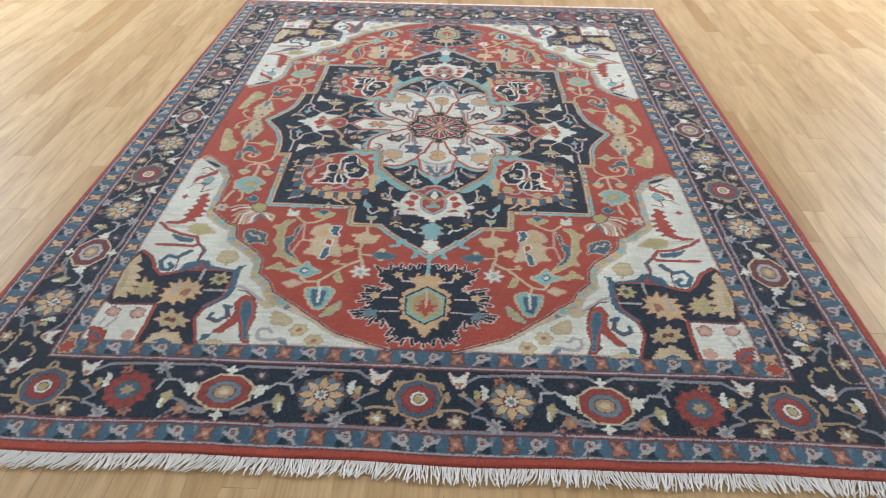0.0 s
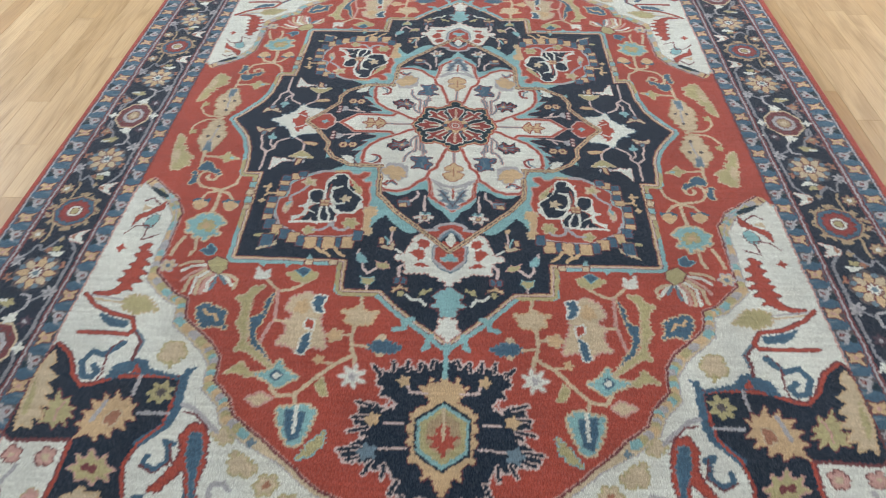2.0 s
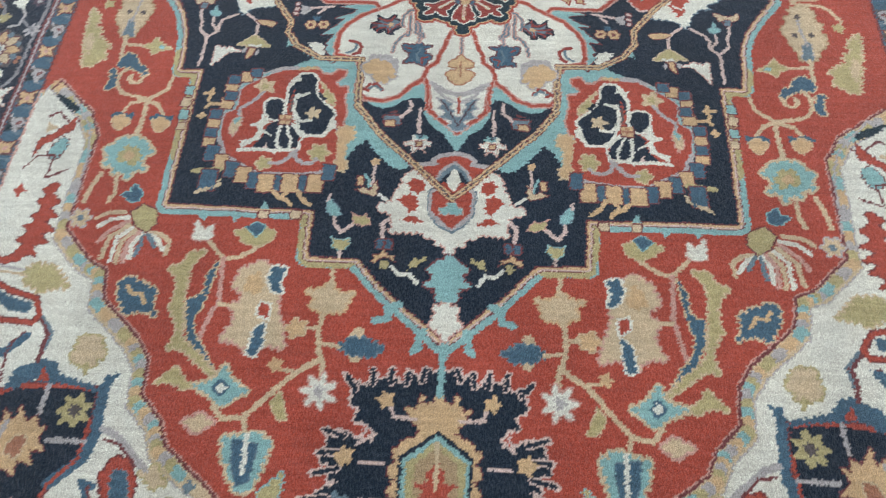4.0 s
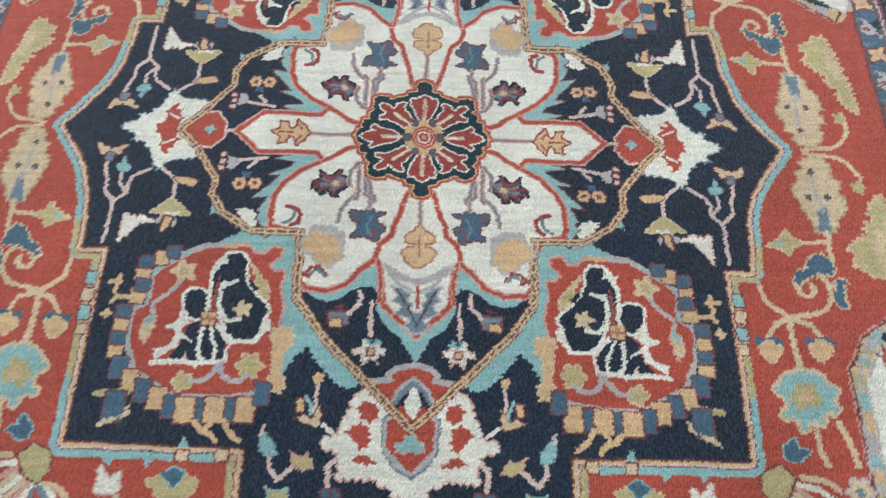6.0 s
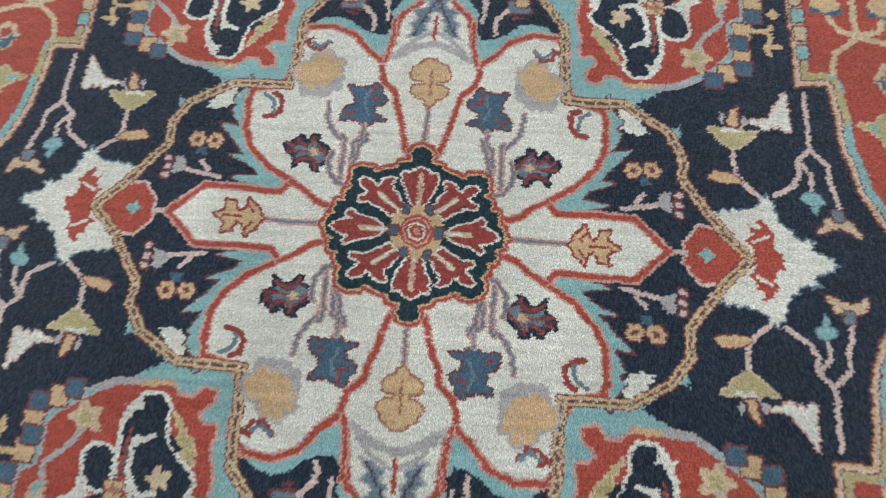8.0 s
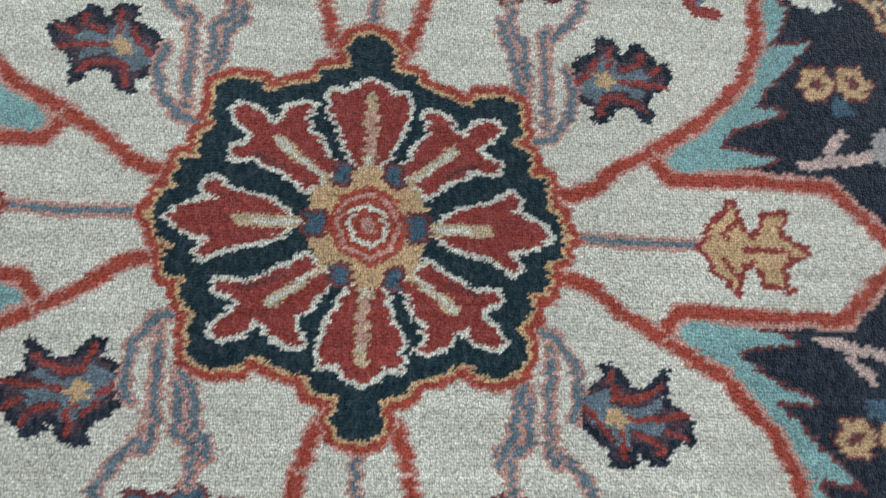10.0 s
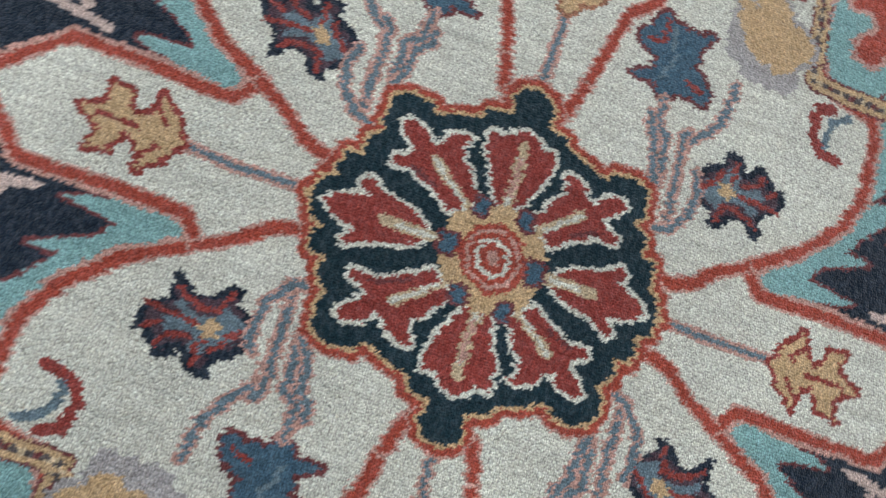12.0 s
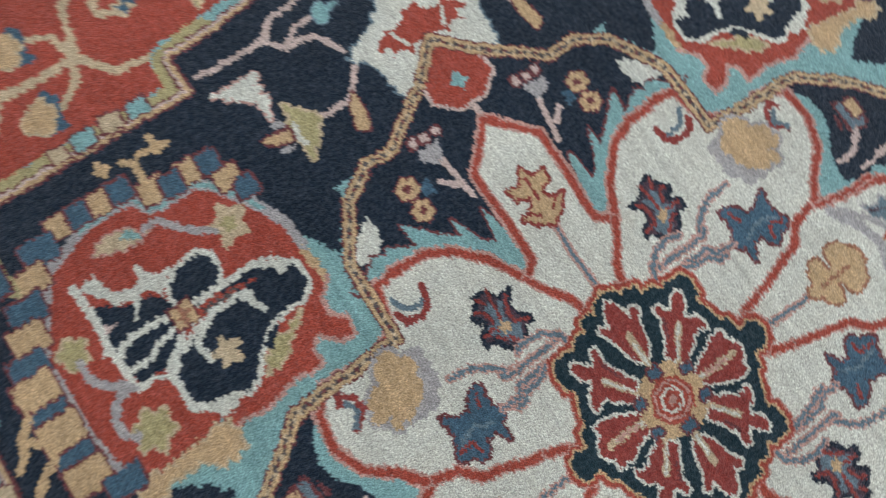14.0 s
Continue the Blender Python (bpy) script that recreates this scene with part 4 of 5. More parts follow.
fill(R, [(10.5, 56.5), (8.2, 54.6), (6.5, 55.5), (6.6, 58.8), (8.1, 59.6), (9.2, 57.8)], teeth=0.3)
fill(R, [(9.9, 61), (8.1, 59.8), (6.7, 59.9), (5, 61), (5.5, 61.6), (8, 61.4)], teeth=0.3)
fill(H, [(4.8, 54.1), (4.5, 59.5), (2.5, 62.1), (0, 63.6), (0, 53.4), (3.2, 52.4)])
fill(S, [(4.5, 54.3), (4.2, 59.4), (2.2, 61.8), (0, 63.1), (0, 53.4), (3, 52.6)])
fill(R, [(3.9, 54.5), (3.6, 59), (0, 62.6), (0, 53.4), (2.4, 53.5)])
fill(T, [(2.3, 59.4), (2.3, 57.9), (1, 57.5), (0.8, 56.6), (0, 56.7), (0, 59.3)], edge=K, w=0.2, teeth=0.2)
block(56.7, 31.7, T, 1.8, 2.2)
block(56.6, 34.8, A, 1.8, 2.2)
block(56.4, 37.9, T, 1.8, 2.2)
block(56.2, 40.8, A, 1.6, 1.8)
block(35.4, 60.8, A, 1.8, 1.6)
block(29.2, 60.6, A, 1.8, 1.6)
fill(T, [(48, 61.3), (46.5, 62.8), (45.8, 61.2)])
fill(T, [(41.8, 61.1), (40.6, 63), (39.7, 61.1)])
fill(T, [(36.3, 59.6), (35.7, 57.6), (34.5, 59.5)])
fill(T, [(0, 68.1), (2.2, 69.6), (3.8, 71.1), (2.3, 72), (4.2, 74.2), (2.1, 74.5), (1.9, 77.1), (0, 77.4)], edge=M, w=0.3, teeth=0.25)
fill(W, [(0, 77.6), (2.2, 78.5), (1.6, 79.8), (2.9, 82), (1.5, 82.8), (0, 84.9)], edge=K, w=0.3, teeth=0.25)
GOLDL = [(46.8, 0), (43.1, 3.8), (39.8, 8.5), (38, 10.8), (38.2, 14.2), (35.7, 18), (29.9, 21.4), (21.2, 21.5), (20.8, 27), (20.6, 34), (15.7, 40.5), (8.6, 47.5), (0, 55.9)]
GOLDL[0] = (GOLDL[0][0], 0)
GOLDL[-1] = (0, GOLDL[-1][1])
fill(N, GOLDL + [(0, 0)])
fill(T, [(37.6, 14.8), (35.5, 18), (29.9, 21.3), (30.7, 22.2), (36.5, 18.1), (37.9, 18.7)], teeth=0.2)
fill(W, [(46.8, 0), (45.6, 1.8), (43.6, 3.9), (42.2, 6.4), (46.1, 7), (48.1, 7.7), (49.6, 9.5), (51, 6.8), (51.5, 5.2), (53.5, 3.1), (55.7, 3.1), (55.1, 1.9), (56.6, 1.3), (58.5, 0)], edge=H, w=0.25, teeth=0.3)
fill(R, [(47.2, 0), (47.3, 1), (46.1, 2.5), (47.3, 3.7), (46.3, 5.2), (48.1, 4.4), (48.3, 6.6), (49.5, 5.2), (50.3, 3.9), (50.1, 1.8), (51.3, 1.1), (51.2, 0)], teeth=0.35)
line(W, 0.5, [(47.4, 2.4), (49.3, 3.3)])
fill(R, [(38.2, 0), (37.9, 1.4), (40.1, 4.1), (43.7, 3.4), (45.6, 1.7), (46.8, 0)], edge=C, w=0.45)
fill(T, [(39.4, 0), (40.9, 1.3), (42.2, 0)], teeth=0.2)
line(C, 0.8, [(35.8, 0), (38, 0)])
line(C, 0.7, [(48.7, 9.1), (46.2, 11.1), (45.6, 12.3), (45.4, 15.8)])
line(C, 0.7, [(50.7, 9.3), (53.6, 11.1), (54.4, 12.7), (54.2, 14.8), (56.1, 16.5), (56.3, 19.5), (56.3, 24.8)])
line(C, 0.7, [(56.1, 16.5), (58.4, 14.5), (58.4, 12.1), (59, 10.6), (59.5, 8)])
line(C, 0.65, [(56, 10.4), (56.1, 12.7), (54.4, 14.8)])
fill(G, [(41.4, 11.4), (43.9, 10.9), (46.3, 11.1), (45.2, 12.3), (42.3, 12.7)], edge=M, w=0.2)
fill(O, [(41.9, 18.7), (43.5, 17.1), (45.4, 15.8), (47.2, 17), (48.9, 18.5), (47.2, 18.2), (46.2, 19.2), (45.2, 18.7), (43.9, 18.6)], edge=A, w=0.3, teeth=0.2)
line(W, 0.6, [(43.9, 18.4), (44.8, 18.7), (46.2, 18.5)])
fill(G, [(44.9, 19.3), (46.2, 19.2), (46.5, 22.2), (45.5, 21.5)], edge=M, w=0.35)
fill(S, [(46.7, 19.1), (47.9, 19.9), (47.4, 21), (46.8, 20.1)])
fill(S, [(44.1, 19.3), (44.7, 20.6), (44.2, 21.4), (43.8, 20.4)])
fill(W, [(47.8, 20.2), (50.6, 19.1), (51.2, 20.3), (51.7, 19.2), (52.4, 20.1), (52.9, 19), (53.7, 19.1), (53.5, 24.8), (51.3, 21.8), (50.6, 20.6)], edge=K, w=0.2, teeth=0.15)
fill(T, [(56.1, 6.9), (56.4, 8.4), (57.3, 8.7), (56.7, 10), (55.1, 10.2), (54.5, 9.1), (55.6, 8.6)], edge=H, w=0.2, teeth=0.2)
fill(A, [(56.1, 4.3), (58.1, 5.1), (59.3, 5.5), (61.9, 4.1), (61.4, 5.7), (60.3, 6.6), (59.2, 5.9), (57.5, 6.6)], edge=M, w=0.25, teeth=0.2)
block(59.1, 7.1, H, 1.4, 1.6)
block(37.4, 5.6, C, 1.0, 0.8)
block(37.3, 7.1, C, 1.0, 0.8)
block(37.4, 8.5, C, 1.0, 0.8)
fill(S, [(36.4, 5.9), (34.1, 6.7), (35.2, 8.9), (36.3, 8.7)])
line(C, 0.7, [(34.3, 6.7), (29.2, 5.9)])
line(C, 0.7, [(31.2, 6.8), (32.5, 8.3)])
blossom(33.7, 11.8, G, 1.35, 6, 0.2, edge=M, w=0.2, eye=M)
blossom(30.9, 11.7, G, 1.35, 6, 0.2, edge=M, w=0.2, eye=M)
fill(B, [(33.7, 9.4), (31.8, 9.3), (32.1, 10.6), (33, 10.6)])
fill(W, [(33.6, 17.1), (31.6, 16.7), (28.9, 17.9), (29, 20.5), (30.5, 20.9)], teeth=0.2)
line(C, 0.6, [(8.2, 37.5), (7.8, 40.2)])
fill(H, [(9, 41.3), (7.6, 40.5), (6.3, 41.6), (7.8, 42)])
blossom(7.7, 43.1, W, 2.4, 5, 0.5, eye=G)
fill(H, [(15.1, 36.5), (12, 36.1), (11.6, 37.7), (14.1, 38.5)], edge=M, w=0.3)
fill(G, [(14.2, 37.8), (12.8, 37.7), (12.9, 39), (14, 39)])
line(C, 0.6, [(9.6, 32.3), (9.6, 35), (11.3, 36.5)])
fill(M, [(14.9, 35.5), (12.2, 34.8), (12.4, 35.6)])
fill(T, [(20, 4.4), (26.4, 5.5), (27.5, 6.1), (23.7, 6.6), (24.4, 7.7), (28.5, 9.6), (26.1, 9.6), (28.4, 12.3), (30.7, 14.7), (27.8, 14.2), (29.4, 17.1), (28.5, 17.6), (29.5, 18.7), (28, 20.5), (27.5, 22.7), (25.5, 21), (26.9, 14.9), (24, 9.8), (18.1, 6.3)], edge=M, w=0.25)
fill(T, [(0, 25.3), (7.7, 26.3), (11.2, 30.6), (15, 32.2), (19.8, 32.1), (17.6, 34), (15.3, 34.4), (13.2, 33.9), (11.3, 32.3), (9.2, 31.4), (7.8, 31.3), (7.2, 35), (7.6, 36.3), (5.7, 39.6), (0.9, 43.1), (0, 45.2), (0, 40.3)])
fill(N, [(7.7, 31.1), (6.8, 32.7), (6.8, 35.8), (4.9, 39), (2.4, 40.7), (1.4, 43.4), (2.9, 44.8), (7.2, 45.9), (11.5, 38.5), (10.1, 35.4), (9.5, 33.6)])
line(C, 0.6, [(7.5, 34.3), (7.6, 39.9)])
fill(H, [(9.1, 41.5), (8.1, 40.7), (6.5, 41.4)])
blossom(7.9, 43.1, W, 2.3, 5, 0.55, eye=R)
fill(R, [(7.2, 48.6), (5.8, 48.1), (3.8, 47.4), (3.9, 46.7), (2.8, 45.7), (0, 45.5), (0, 47.3), (2.6, 49.8), (3.7, 52.2), (4.3, 51.7)])
line(S, 1.0, [(8.5, 48.5), (5.2, 48), (3.7, 47.7), (4.1, 47), (2.8, 45.7), (0, 45.1)])
fill(R, [(0, 53), (2, 52), (2.9, 52.8), (2.4, 54), (0, 56.4)])
fill(W, [(0, 48.7), (1.3, 50.8), (1.5, 52.1), (0.7, 53.4), (0, 54.3)])
line(H, 1.0, [(0, 48.2), (2.2, 50), (3.5, 52.2)])
line(S, 0.6, [(0, 47.3), (2.6, 49.5), (3.8, 51.8)])
fill(G, [(0, 54.6), (1, 54.5), (1.4, 55.3), (0, 56.5)])
fill(W, [(10.2, 43), (7.5, 42.3), (5.1, 42.6), (5.2, 43.6), (6.5, 43.7), (6.2, 45.3), (7.3, 44.3), (8.5, 45.6), (8.4, 43.8), (10.1, 43.7)], edge=K, w=0.2, teeth=0.2)
fill(T, [(8.4, 42), (8.1, 40.7), (7.3, 41.8), (6.7, 40.6), (5.5, 41.5), (6.2, 42.1)], teeth=0.2)
block(7.5, 43.3, G, 1.0, 1.0)
line(C, 0.8, [(7.8, 37.2), (7.7, 40.2)])
block(13.2, 37.4, H, 3.4, 2.2)
block(13.6, 38.2, G, 2.0, 1.4)
line(C, 0.8, [(11.4, 36.6), (9.6, 34.8), (9.5, 33.2)])
FLOWER = [(35.7, 0.6), (31.1, 4.5), (23.3, 4.4), (20, 4.4), (18.6, 6.1), (22.6, 8.4), (25.4, 11.2), (26.8, 14.1), (27, 18.5), (26.6, 20.5), (22.2, 21.3), (20.9, 24.3), (21.1, 30.1), (19.4, 32.1), (15.7, 32.4), (12.2, 31), (9.7, 27.9), (7.7, 26.5), (6.6, 28), (5.6, 34.8), (0, 40.2)]
FLOWER[0] = (FLOWER[0][0], 0)
FLOWER[-1] = (0, FLOWER[-1][1])
cord(1.5, FLOWER)
fill(W, FLOWER + [(0, 0)])
fill(7, FLOWER + [(0, 0)], layer=zone)
cord(1.2, FLOWER)
fill(T, [(25.6, 5.6), (20.8, 4.9), (19.8, 5.9), (21.6, 7.1), (25, 6.4)])
cord(1.2, [(2.5, 12.2), (3.5, 16.2), (4.5, 19), (5, 21.3), (7, 23), (7.5, 24.8), (7.7, 26.5)])
cord(1.2, [(19.4, 32.1), (15.6, 32.5), (12.2, 31.1), (9.7, 28.1), (7.7, 26.5)])
cord(1.0, [(7.1, 26.5), (6.4, 30.1), (6.3, 34.2)])
line(S, 1.1, [(6, 27.2), (3.8, 28.8), (0, 30.3)])
for dye, w in ((M, 1.6), (G, 1.25), (Z, 0.42)):
    line(dye, w, GOLDL)
for p, q in zip(GOLDL, GOLDL[1:]):
    n = max(1, int(math.hypot(q[0] - p[0], q[1] - p[1]) / 0.9))
    for j in range(n):
        f = (j + 0.5) / n
        disc(p[0] + (q[0] - p[0]) * f, p[1] + (q[1] - p[1]) * f, M if j % 2 else A, 0.26, sides=6)
line(S, 0.7, [(5.1, 28.6), (2.7, 30.9), (0, 32.4)])
fill(H, [(0, 39.8), (1.1, 39.5), (2.1, 38.3), (1, 37.4), (2.6, 36.5), (3.6, 36.1), (2.5, 34.8), (3.9, 33.7), (3.2, 32.6), (4.4, 31.1), (2.6, 31.4), (1.4, 32.5), (1.9, 33.5), (0.9, 34.3), (1.2, 35.4), (0, 36.2)], edge=S, w=0.3, teeth=0.2)
line(V, 0.35, [(3.4, 31.7), (1.5, 35.1), (0, 38.6)])
line(R, 0.5, [(0, 31), (0, 35.1)])
line(G, 0.5, [(0, 29.7), (0, 30.7)])
cord(1.2, [(12.2, 2.9), (13.3, 2.8), (14.7, 3.3), (16.1, 4.5), (17, 5.2), (18.6, 6.1)])
cord(1.2, [(1.2, 11.1), (2.2, 11.9), (2.7, 13), (3.1, 14.5)])
fill(N, [(14.6, 7.9), (15.6, 7.8), (16.1, 8.3), (16.6, 9.1), (17.5, 9.2), (18.7, 8.1), (19.1, 7.9), (18.9, 9.8), (19.8, 10.4), (20.5, 11), (20.6, 11.3), (20.4, 12.6), (19.7, 12.3), (18.9, 13.2), (18.5, 13.8), (17.6, 13.7), (17.2, 12.9), (16.7, 13.9), (15.1, 14), (15.3, 13), (14.5, 12.6), (13.6, 11.8), (13.2, 10.8), (13.3, 9.7), (14.1, 9.2), (14.9, 8.8)], teeth=0.12)
fill(V, [(15.4, 8.2), (16.1, 9.2), (17.5, 9.5), (18.7, 8.8), (18.6, 10.1), (20.1, 11), (20, 11.9), (19.1, 12.1), (18.3, 13.2), (17.4, 12.4), (16.6, 12.5), (16.2, 13.5), (15.6, 13.5), (15.5, 12.5), (14.3, 11.8), (13.6, 10.8), (14.3, 9.6)])
fill(H, [(13.9, 10), (15.2, 9.3), (15.7, 10.2), (17.1, 10.4), (18.4, 9.7), (18.6, 10.3), (17.5, 10.8), (19.1, 11.3), (18.4, 12), (16.8, 11.5), (16.5, 12.9), (15.9, 12.9), (15.4, 11.8), (14.3, 11.4)])
line(Q, 0.38, [(15.4, 8.4), (15.7, 9.8), (16.8, 9.9), (18, 9.5), (18.5, 9)])
line(Q, 0.38, [(16.8, 11), (18.4, 10.9), (20.1, 10.6)])
line(Q, 0.38, [(16.1, 11.7), (16.3, 13.4)])
line(Q, 0.38, [(17.1, 11.9), (18.1, 12.2), (18.6, 13)])
line(Q, 0.38, [(13.9, 10.5), (14.8, 11.3), (15.3, 12.3)])
line(Q, 0.38, [(19.1, 11.7), (19.9, 12.1)])
blossom(15.9, 11, G, 0.75, 5, 0.3)
fill(B, [(6.2, 16.8), (8.1, 16.9), (9, 15.8), (10.3, 16.7), (12.7, 16.5), (12.6, 17.9), (10.9, 19), (11.2, 20.6), (12.1, 22), (9.9, 21.6), (7.8, 22.6), (7, 21), (6.1, 19.9), (8, 19), (8, 17.7)], edge=M, w=0.3, teeth=0.2)
line(H, 0.4, [(8.7, 17.5), (9.5, 19.4), (8.9, 21.5)])
line(Q, 0.4, [(10.9, 17.8), (12.1, 17.3)])
line(Q, 0.4, [(7, 20.1), (8.4, 20.4), (8.2, 22)])
fill(S, [(13.1, 21.4), (15.5, 19.8), (19.3, 19.8), (19.8, 21.6), (15.6, 22), (13.9, 24), (13.2, 23.7)], teeth=0.2)
fill(G, [(15.6, 21.8), (18.3, 21.1), (19.8, 22.5), (20.8, 23.4), (19.8, 25.2), (18.5, 25.3), (17.6, 27.3), (15.3, 27.7), (15.2, 25.7), (13.7, 26.3), (13.8, 24), (14.4, 23.3)], edge=S, w=0.45, teeth=0.3)
stem(0.95, [(10.4, 9.6), (10.3, 13.1), (9.3, 13.7), (9.3, 15.8)])
stem(0.95, [(11.7, 7.2), (11.8, 13.4), (12.7, 13.8), (13.9, 15.2), (14.6, 16.6), (14.8, 18.9)])
stem(0.95, [(10.7, 6), (12.1, 6.5), (13.2, 8), (13.5, 9.7), (13.2, 11.4)])
stem(0.95, [(11.7, 7.9), (11.6, 9.8), (11.6, 13.6), (12.1, 14.1)])
stem(0.95, [(10.3, 9.5), (9.6, 10.6), (9.4, 12.7), (8.7, 13.5), (8.6, 14.4)])
stem(0.95, [(13.3, 0), (21.7, 0)])
stem(0.95, [(0, 13), (0, 19.3)])
fill(G, [(21.7, 0), (22.7, 1.6), (24, 2.9), (24.5, 1.1), (25.4, 0.6), (26.1, 2.2), (27.5, 2.5), (27.2, 1), (28.9, 0.1), (28.9, 0)], edge=Q, w=0.4, teeth=0.15)
line(Q, 0.4, [(24.7, 0), (27.7, 0)])
line(Q, 0.35, [(23.3, 0.8), (24.1, 1.8)])
fill(G, [(0, 19.3), (0.7, 20.4), (2.6, 21.4), (2.7, 22.3), (0.9, 22.7), (1, 23.6), (2.8, 24.1), (2.7, 25.3), (1.3, 26.7), (0, 27.4)], edge=X, w=0.35, teeth=0.25)
line(X, 0.35, [(0, 21.2), (0, 25.3)])
line(S, 1.1, [(5.2, 27.6), (2.5, 29.5), (0, 30.1)])
line(Q, 0.85, [(24.2, 16.1), (22.6, 16.4), (21.7, 17.7), (22, 19.6), (23.1, 20)])
line(H, 0.6, [(22.9, 16.9), (23.1, 18.9), (24.6, 19.8)])
line(Q, 0.7, [(15.9, 29.6), (17.2, 27.9), (18.8, 28.3), (19.6, 29.6), (18.7, 30)])
line(H, 0.6, [(16.2, 29.6), (17.4, 28.4), (18.6, 29.3)])
ROSE = [(0, 13.1), (1.2, 12.8), (1.6, 11.9), (1.3, 10.6), (3, 10.3), (3.3, 9.5), (5.2, 9), (5.9, 8.5), (6.6, 8.4), (7.1, 9.1), (8.7, 9.3), (9.9, 8.7), (10.1, 6.6), (9.5, 6.1), (10.6, 5.2), (10.6, 3.8), (11.7, 3.7), (11.9, 2.3), (11.5, 1.9), (12.6, 1.4), (12.9, 0), (13.3, 0)]
ROSE[0] = (0, ROSE[0][1])
ROSE[-1] = (ROSE[-1][0], 0)
line(K, 1.8, ROSE)
line(R, 1.5, ROSE)
line(G, 0.55, ROSE)
fill(E, ROSE + [(0, 0)])
fill(8, ROSE + [(0, 0)], layer=zone)
fill(Q, [(0, 3.4), (0.8, 3.9), (1.6, 5.4), (2.1, 6.7), (2.5, 7.7), (2.4, 8.9), (1.5, 8.7), (1, 9.3), (0, 9.8), (0, 10)], edge=W, w=0.32)
fill(Q, [(3.7, 2.1), (4.7, 2.9), (6.1, 3.5), (6.8, 4), (8.6, 3.9), (8.6, 4.5), (7.5, 4.9), (7.2, 5.4), (7.9, 6), (8.7, 7), (8, 7.5), (6.9, 7.1), (6.3, 6.2), (5.7, 6.5), (5.2, 7.4), (4.2, 7.8), (3.5, 7.7), (4, 6.9), (3.8, 5.9), (3.3, 5.6), (2.8, 4.7), (2.1, 3.7)], edge=W, w=0.32)
fill(Q, [(4.5, 0), (4.9, 0.7), (6, 1.3), (7.9, 1.7), (8.8, 2.1), (9.6, 2.6), (10, 2.2), (9.8, 1.6), (9.2, 1.3), (10.2, 1.1), (11.2, 0.7), (12.1, 0)], edge=W, w=0.32)
fill(A, [(2.7, 2.7), (3.6, 3.4), (5.1, 4.3), (5.9, 5.1), (5.7, 5.7), (5.1, 5.4), (3.8, 4.2), (2.5, 3.1)])
line(A, 0.75, [(4, 0), (7.8, 0)])
line(A, 0.85, [(0, 3.7), (0, 8.5)])
line(W, 0.4, [(0, 4), (0, 7.5)])
line(W, 0.35, [(4.4, 0), (6.7, 0)])
line(W, 0.35, [(3.2, 3.2), (5.5, 5.2)])
line(K, 0.3, [(0, 4.5), (0, 7.5)])
line(M, 0.3, [(7.2, 4.3), (5, 3.5)])
disc(0, 0, G, 3.9)
block(1.7, 3.3, B, 0.8, 1.2)
block(3.2, 0, B, 1.0, 1.5)
disc(0, 0, R, 2.6, sides=8)
disc(0, 0, K, 2.2, sides=8)
disc(0, 0, R, 1.9, sides=8)
disc(0, 0, W, 1.45, sides=8)
disc(0, 0, R, 1.08, sides=8)
disc(0, 0, K, 0.55, sides=8)
line(Y, 0.9, [(10.2, 137.7), (15.5, 134.1), (29.2, 133.6), (43.5, 133.6), (46.3, 135.4)])
line(Y, 0.9, [(1.7, 149.2), (3.9, 151.5), (18.3, 151.2), (32.8, 151.3), (36.7, 147.5), (40.2, 146.9), (43.3, 148.1)])
line(U, 0.8, [(4.3, 137.1), (0.9, 137.3), (4.3, 136.9), (6.2, 138.6)])
fill(U, [(0.5, 136.4), (0.2, 133.6), (1.5, 135.2), (1.2, 136.8)], teeth=0.2)
fill(U, [(6.2, 140.3), (7.4, 139.4), (8, 141.6), (7, 143.3)], teeth=0.2)
fill(U, [(1.8, 147.5), (0.5, 146.3), (2.6, 148.8), (1.3, 150.1), (0.6, 151.6), (0.7, 149.8)], edge=M, w=0.2, teeth=0.3)
line(U, 0.8, [(2.6, 147.2), (4.3, 145.5), (10.4, 145.1), (12.2, 145.8)])
blossom(9.5, 148.5, U, 2.3, 7, 0.4, edge=M, w=0.2, eye=W)
fill(W, [(7.3, 133.3), (9.7, 135.2), (12.5, 133.1), (11.6, 137.5), (10, 138.3), (8.6, 136.4)], edge=K, w=0.2, teeth=0.2)
fill(X, [(8.9, 136.5), (11.3, 136.6), (10.2, 138.4)])
fill(W, [(15.7, 136.9), (17.4, 138.2), (17.5, 141.2), (16, 141.8)], teeth=0.2)
fill(O, [(13.9, 138.7), (15.4, 139.1), (15.6, 140.8), (14.1, 141.3)], teeth=0.2)
blossom(15.1, 142.2, X, 1.2, 5, 0.4)
line(Y, 0.8, [(10.1, 140.2), (13.2, 141.8), (15.4, 144.2), (13.5, 145.6)])
blossom(20.6, 136.1, X, 1.8, 5, 0.4, eye=M)
blossom(29.8, 134.8, S, 2.4, 7, 0.5, eye=Y)
line(Y, 0.8, [(30.5, 135.7), (32.6, 138.6)])
line(S, 0.8, [(30.5, 141.8), (31.2, 139), (34.8, 138.7), (36.8, 140.7), (41.7, 141)])
fill(W, [(36.5, 139.8), (39.3, 139.5), (39.8, 141.6), (37.6, 142.3)], teeth=0.3)
blossom(39.1, 136.4, V, 2.0, 6, 0.4, eye=S)
fill(O, [(32.1, 143.5), (33.9, 142.1), (34.8, 144.2), (33.1, 147.7), (32.2, 146)], edge=Z, w=0.2, teeth=0.2)
fill(W, [(32.3, 144.8), (33.1, 144.7), (32.8, 147.9), (32.1, 147.2)])
blossom(37.8, 147.7, X, 2.3, 6, 0.4, eye=U)
